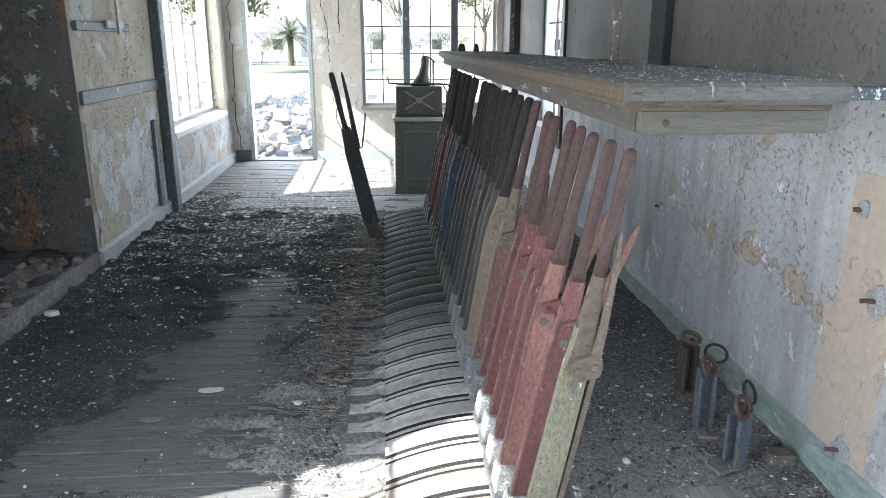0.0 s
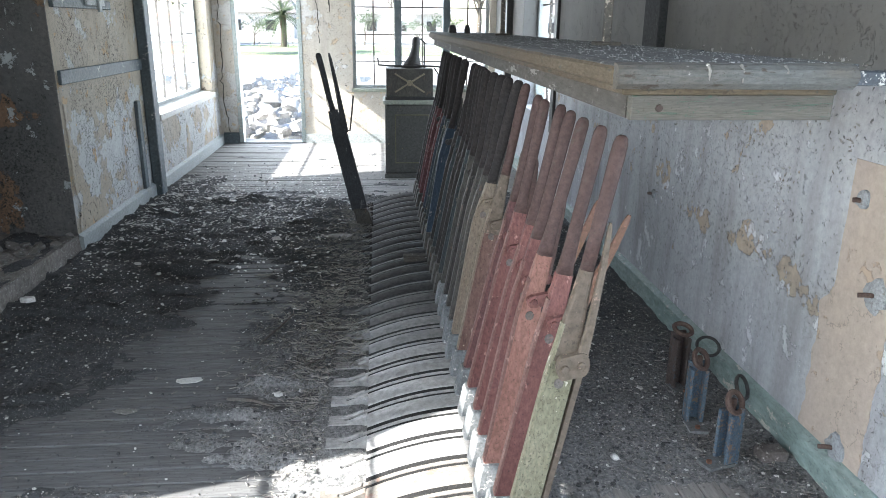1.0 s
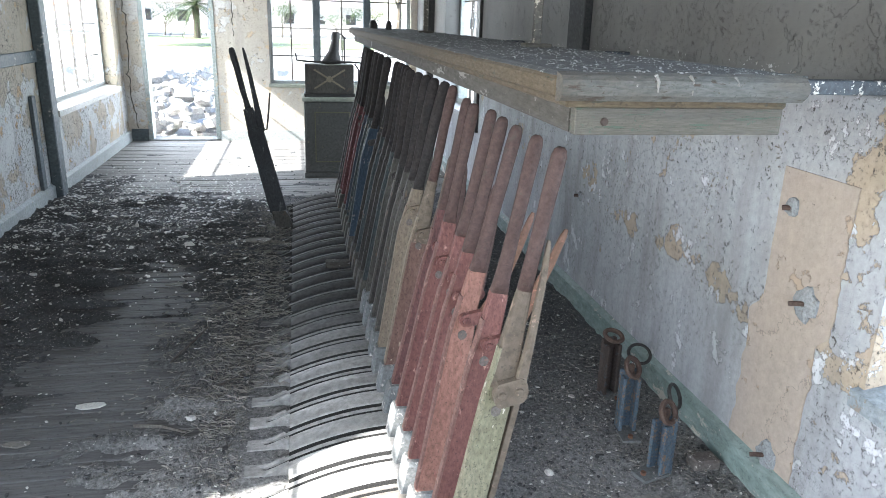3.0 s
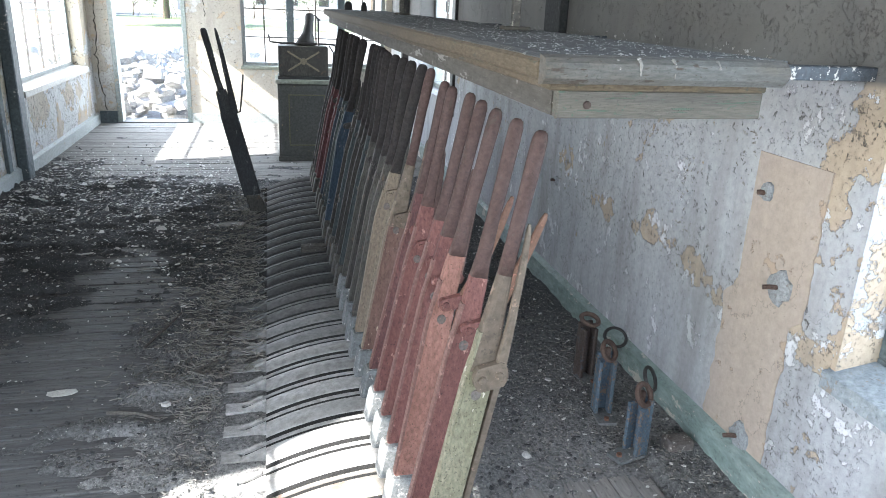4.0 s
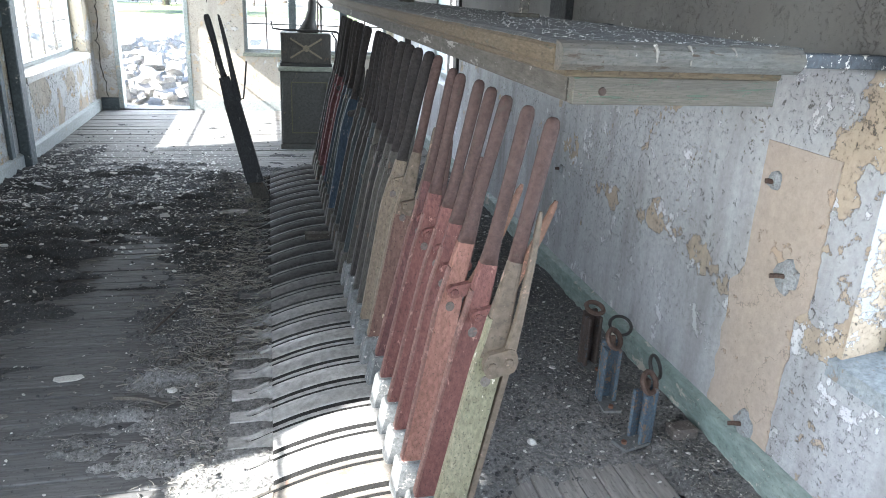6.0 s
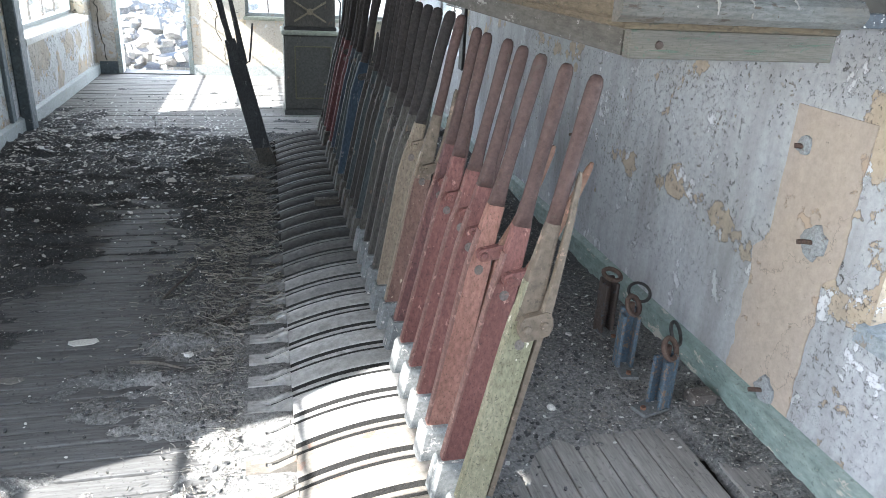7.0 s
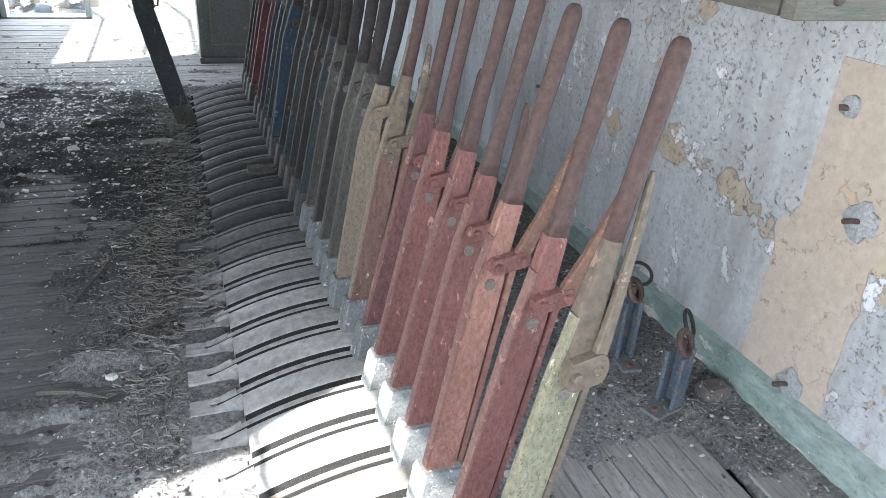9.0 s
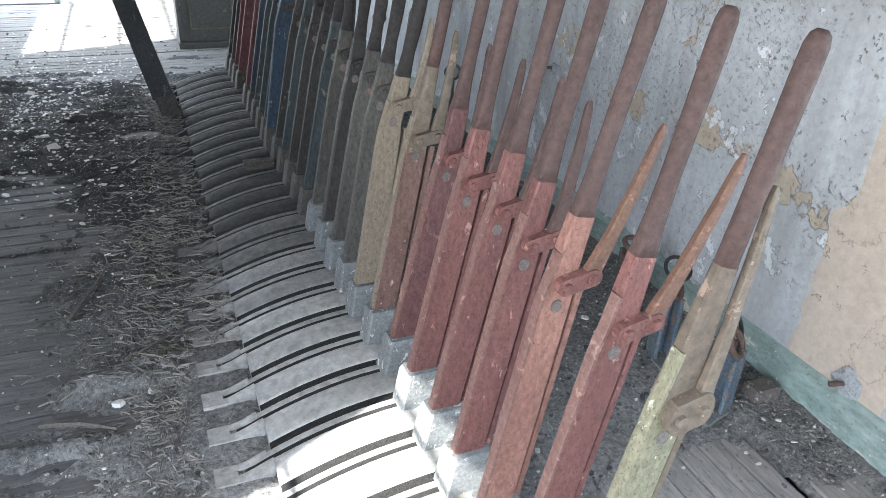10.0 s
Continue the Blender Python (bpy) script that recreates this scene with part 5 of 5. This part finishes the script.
# ---- cabinet and instrument at the far end ----
cab = thing("cabinet", "dark green panelled cabinet with a pale top", "cabinet", at=(0.44, 7.65, 0))
part("body", boxed(-0.215, 0.32, -0.18, 0.20, 0.0, 0.735, bevel=0.004), CAB_GREEN, cab)
part("plinth", boxed(-0.225, 0.33, -0.195, 0.205, 0.0, 0.05, bevel=0.004), CAB_GREEN, cab)
part("top", boxed(-0.235, 0.34, -0.205, 0.215, 0.735, 0.775, bevel=0.006), CAB_TOP, cab, "pale worn top board")
dr = part("door", boxed(-0.20, 0.305, -0.195, -0.18, 0.06, 0.725, bevel=0.003), CAB_GREEN, cab)
for a in ((-0.12, 0.22, 0.155, 0.165), (-0.12, 0.22, 0.63, 0.64), (-0.12, -0.11, 0.165, 0.63), (0.21, 0.22, 0.165, 0.63)):
    part("panel_bead", boxed(a[0], a[1], -0.203, -0.195, a[2], a[3]), worn("olive_bead", (0.12, 0.115, 0.06), (0.16, 0.15, 0.09), (0.08, 0.08, 0.06), 8, 0.64, 0.6), dr, "olive moulding bead")
instr = thing("instrument_case", "dark iron-strapped instrument case on the cabinet", "instrument", at=(0.47, 7.62, 0.775))
part("case", boxed(-0.23, 0.23, -0.12, 0.14, 0.03, 0.30, bevel=0.006), P_GREY, instr)
part("base", boxed(-0.24, 0.24, -0.13, 0.15, 0.0, 0.03, bevel=0.004), BLACK, instr)
BRASS = worn("dull_brass", (0.23, 0.20, 0.14), (0.30, 0.26, 0.19), (0.12, 0.10, 0.07), 9, 0.62, 0.5, 0.6)
for sgn in (-1, 1):
    part("strap", boxed(-0.17, 0.17, -0.128, -0.121, -0.008, 0.008, m=Matrix.Translation((0, 0, 0.165)) @ Matrix.Rotation(sgn * 0.55, 4, "Y")), BRASS, instr, "dull crossed metal strap")
bm = bmesh.new()
loft(bm, [[Vector((0.03 * math.cos(a * math.pi / 5), yy, 0.165 + 0.03 * math.sin(a * math.pi / 5))) for a in range(10)] for yy in (-0.126, -0.136)])
part("boss", bm, BRASS, instr)
part("rail", tube(bmesh.new(), [(-0.31, -0.1, 0.40), (-0.30, -0.1, 0.335), (-0.2, -0.1, 0.325), (0.2, -0.1, 0.325), (0.29, -0.1, 0.32), (0.30, -0.1, 0.30)], 0.009, 6), BLACK, instr)
part("crank", tube(bmesh.new(), [(0.24, -0.1, 0.31), (0.28, -0.1, 0.25), (0.27, -0.1, 0.02)], 0.008, 6), BLACK, instr)
bm = bmesh.new()
loft(bm, [[Vector((cx0 + w * math.cos(a * math.pi / 5), 0.02 + 0.05 * math.sin(a * math.pi / 5), z)) for a in range(10)] for cx0, w, z in ((0.02, 0.10, 0.30), (0.03, 0.085, 0.34), (0.05, 0.05, 0.42), (0.065, 0.04, 0.50), (0.07, 0.042, 0.57), (0.072, 0.03, 0.595))])
part("horn", bm, BLACK, instr, "curved black bell casting", smooth=True)
part("bell_post", tube(bmesh.new(), [(0.15, 0.02, 0.30), (0.15, 0.02, 0.55)], 0.008, 6), BLACK, instr)
part("bell_arm", tube(bmesh.new(), [(0.07, 0.02, 0.57), (0.12, 0.02, 0.575), (0.165, 0.02, 0.53)], 0.009, 6), BLACK, instr)
wire = part("wire", tube(bmesh.new(), [(0.06, 4.78, 0.0), (0.60, 4.55, 0.55), (0.55, 4.62, 0.40), (0.545, 4.60, 0.20), (0.55, 4.55, 0.14)][1:], 0.0025, 5), STAND_BLUE)
tagged(wire, "thin blue wire looped over the levers", "wire")

# ---- outdoors ----
def grass_mat():
    return speckled("dry_grass", (0.16, 0.20, 0.09), (0.22, 0.25, 0.13), (0.24, 0.25, 0.13), 3, 0.6, 0.95, 0.3, 0.02)


PALE_GROUND = speckled("pale_ballast", (0.50, 0.48, 0.45), (0.55, 0.53, 0.50), (0.55, 0.54, 0.52), 8, 0.62)
tagged(part("ground", boxed(-900, 900, -900, 1500, -0.9, -0.302), PALE_GROUND), "pale gravel ground stretching to the horizon", "ground", kind="structure")
tagged(part("lawn", boxed(-90, 90, 44, 62, -0.303, -0.27), grass_mat()), "strip of green grass beyond the rubble", "grass", kind="structure")
tagged(part("road", boxed(-300, 300, 66, 74, -0.302, -0.285), speckled("asphalt", (0.10, 0.10, 0.10), (0.13, 0.13, 0.125), (0.2, 0.2, 0.19), 20)), "sunlit grey asphalt road beyond the grass", "road", kind="structure")
RUBBLE = speckled("broken_concrete", (0.48, 0.47, 0.45), (0.56, 0.55, 0.53), (0.5, 0.49, 0.47), 12, 0.6)


def rubble_spot(r):
    y = 11.2 + 16 * r.random() ** 1.3
    x = -0.30 * (y - 9.75) * 0.62 - 1.5 + r.gauss(0, 0.55 + 0.06 * (y - 10))
    return (x, y, -0.32 + 0.75 * r.random() * math.exp(-((y - 15) / 7) ** 2))


scatter("rubble", 900, rubble_spot, lambda r: 0.06 + 0.24 * r.random() ** 2, RUBBLE, "heap of broken pale concrete and timber outside", "rubble", 21, 0.6, 6)
LEAF = worn("leaf", (0.055, 0.085, 0.03), (0.085, 0.12, 0.045), (0.12, 0.14, 0.06), 2, 0.6, 0.7, shift=False)
BARK = worn("bark", (0.12, 0.095, 0.07), (0.17, 0.14, 0.11), (0.08, 0.065, 0.05), 4, 0.6, 0.9)


def tree(x, y, h, crown_r, label, seed, leaves=2600):
    rng = random.Random(seed)
    root = thing("tree", label, "tree", at=(x, y, -0.3))
    bm = tube(bmesh.new(), [(0, 0, 0), (0.1, 0, h * 0.3), (0, 0.1, h * 0.6)], [0.035 * h, 0.026 * h, 0.012 * h], 8)
    tips = []
    for k in range(9):
        a, e = rng.uniform(0, 6.28), rng.uniform(0.3, 1.1)
        tip = Vector((math.cos(a) * crown_r * 0.75 * math.cos(e), math.sin(a) * crown_r * 0.75 * math.cos(e), h * 0.55 + crown_r * 0.8 * math.sin(e)))
        tube(bm, [(0.05, 0.05, h * rng.uniform(0.3, 0.5)), tip * 0.6 + Vector((0, 0, h * 0.12)), tip], [0.012 * h, 0.007 * h, 0.003 * h], 6)
        tips.append(tip)
    part("trunk", bm, BARK, root)
    vs, fs = [], []
    clumps = [t + Vector((rng.gauss(0, 1), rng.gauss(0, 1), rng.gauss(0, 0.7))) * crown_r * 0.22 for t in tips for _ in range(4)]
    for _ in range(leaves):
        c = rng.choice(clumps) + Vector((rng.gauss(0, 1), rng.gauss(0, 1), rng.gauss(0, 0.8))) * crown_r * 0.16
        m = Euler((rng.uniform(0, 6.3), rng.uniform(0, 6.3), rng.uniform(0, 6.3))).to_matrix()
        s = crown_r * rng.uniform(0.03, 0.06)
        k = len(vs)
        for q in ((-1, 0, 0), (0, -0.5, 0.1), (1, 0, 0), (0, 0.5, 0.1)):
            vs.append(tuple(c + m @ Vector(q) * s))
        fs.append((k, k + 1, k + 2, k + 3))
    me = bpy.data.meshes.new("crown")
    me.from_pydata(vs, [], fs)
    me.materials.append(LEAF)
    new("crown", me).parent = root
    return root


tree(-9.6, 46, 6.4, 3.2, "leafy green tree standing beyond the rubble", 1, 6000)
tree(1.8, 78, 10, 4.5, "leafy green tree across the road", 2)
tree(9.5, 70, 8, 3.6, "leafy green tree across the road", 3)
tree(-22, 60, 10, 4.5, "leafy green tree far behind the grass", 4)


def palm(x, y, h, label):
    rng = random.Random(9)
    root = thing("palm_tree", label, "palm", at=(x, y, -0.3))
    part("trunk", tube(bmesh.new(), [(0, 0, 0), (0.05, 0, h * 0.5), (0, 0, h)], [0.26, 0.22, 0.25], 10), BARK, root)
    for k in range(80):
        a, e = k * 2.39996, rng.uniform(-0.55, 1.35)
        vs, fs = [], []
        ln = rng.uniform(2.5, 3.4)
        prev = None
        for j in range(15):
            f = j / 14
            r = ln * f
            z = h + r * math.sin(e) - 0.13 * r * r
            c = Vector((math.cos(a) * r * math.cos(e), math.sin(a) * r * math.cos(e), z))
            side = Vector((-math.sin(a), math.cos(a), 0))
            out = Vector((math.cos(a), math.sin(a), -0.4))
            w = 0.30 * math.sin(math.pi * min(1, 0.12 + 0.88 * f)) + 0.03
            for sg in (-1, 1):
                q = len(vs)
                tip = c + side * sg * w + out * w * 0.7 - Vector((0, 0, 0.15 * w))
                vs += [tuple(c - out * 0.035), tuple(c + out * 0.035), tuple(tip)]
                fs.append((q, q + 1, q + 2))
            if prev is not None:
                q = len(vs)
                vs += [tuple(prev - side * 0.02), tuple(prev + side * 0.02), tuple(c + side * 0.02), tuple(c - side * 0.02)]
                fs.append((q, q + 1, q + 2, q + 3))
            prev = c
        me = bpy.data.meshes.new("frond")
        me.from_pydata(vs, [], fs)
        me.materials.append(LEAF)
        new("frond", me).parent = root
    return root


palm(-7.0, 58, 2.3, "feathery green palm tree beyond the grass")
HOUSE_WALL = worn("house_render", (0.55, 0.53, 0.50), (0.60, 0.58, 0.55), (0.45, 0.43, 0.40), 0.6, 0.66, 0.9)
ROOF = worn("house_roof", (0.22, 0.20, 0.20), (0.28, 0.26, 0.255), (0.18, 0.16, 0.15), 0.8, 0.66, 0.85)


def house(x, y, w, d, h, label):
    root = thing("house", label, "house", at=(x, y, -0.3))
    part("wall", boxed(-w / 2, w / 2, -d / 2, d / 2, 0, h), HOUSE_WALL, root)
    bm = bmesh.new()
    loft(bm, [[Vector((sx, -d / 2 - 0.5, h)), Vector((sx, d / 2 + 0.5, h)), Vector((sx * 0.8, 0, h + 1.9))] for sx in (-w / 2 - 0.5, w / 2 + 0.5)])
    part("roof", bm, ROOF, root)
    for k in range(3):
        cx0 = (k - 1) * w * 0.3
        win = part("window", boxed(cx0 - 0.6, cx0 + 0.6, -d / 2 - 0.05, -d / 2 + 0.02, 0.9, 2.1), BLUE_TRIM, root)
        part("pane", boxed(cx0 - 0.52, cx0 + 0.52, -d / 2 - 0.07, -d / 2 - 0.052, 0.98, 2.02), BLACK, win)
    return root


for bx, by, bh, sd in ((-13, 63, 2.2, 31), (-10.2, 64, 1.9, 32), (-4.6, 63, 1.7, 33), (-1.0, 64, 2.4, 34), (3.4, 63, 1.8, 35), (6.0, 64, 2.3, 36), (12.5, 63, 2.2, 37)):
    tree(bx, by, bh, bh * 0.62, "low leafy bush at the edge of the grass", sd, 900)
house(-16, 92, 13, 8, 2.9, "pale single-storey house with a grey roof")
house(3, 95, 12, 8, 2.9, "pale single-storey house with a grey roof")
house(20, 90, 13, 8, 2.9, "pale single-storey house with a grey roof")

# ---- floorboards ----
def board_set(length, width, along, thick=0.03):
    bm = boxed(-length / 2, length / 2, -width / 2, width / 2, -thick, 0, bevel=0.0025) if along == "x" else boxed(-width / 2, width / 2, -length / 2, length / 2, -thick, 0, bevel=0.0025)
    me = bpy.data.meshes.new("floorboard")
    bm.to_mesh(me)
    bm.free()
    me.materials.append(BOARD if along == "x" else BOARD_Y)
    return me


rng = random.Random(5)
BW = 0.087
left = board_set(1.90, BW - 0.008, "x")
wide = board_set(X1 - X0 - 0.04, BW - 0.008, "x")
# far boards: same planks in the colour that holds the doorway glare
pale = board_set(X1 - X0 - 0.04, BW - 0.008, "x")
pale.materials[0] = BOARD_GLARE
y = Y0 + BW / 2
while y < Y1 - 0.03:
    across = y > QEND + 0.08 or y < L0 - 0.45
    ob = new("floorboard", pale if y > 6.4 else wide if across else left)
    ob.location = ((X0 + X1) / 2 if across else X0 + 0.95 + 0.01, y, rng.uniform(-0.004, 0.0))
    ob.rotation_euler = (rng.gauss(0, 0.018), 0, rng.gauss(0, 0.001))
    ob.parent = floor
    y += BW
right = board_set(3.0, 0.073, "y")
x = 0.66
while x < 1.345:
    for cy in (2.9, 5.92):
        ob = new("floorboard", right)
        ob.location = (x, cy + (0 if cy < 3 else 0.0), rng.uniform(-0.004, 0.0))
        ob.rotation_euler = (0, rng.gauss(0, 0.01), 0)
        ob.parent = floor
    x += 0.076
plank = board_set(5.0, 0.19, "y", 0.04)
ob = new("floorboard", plank)
ob.location, ob.parent = (1.52, 3.9, 0.006), floor
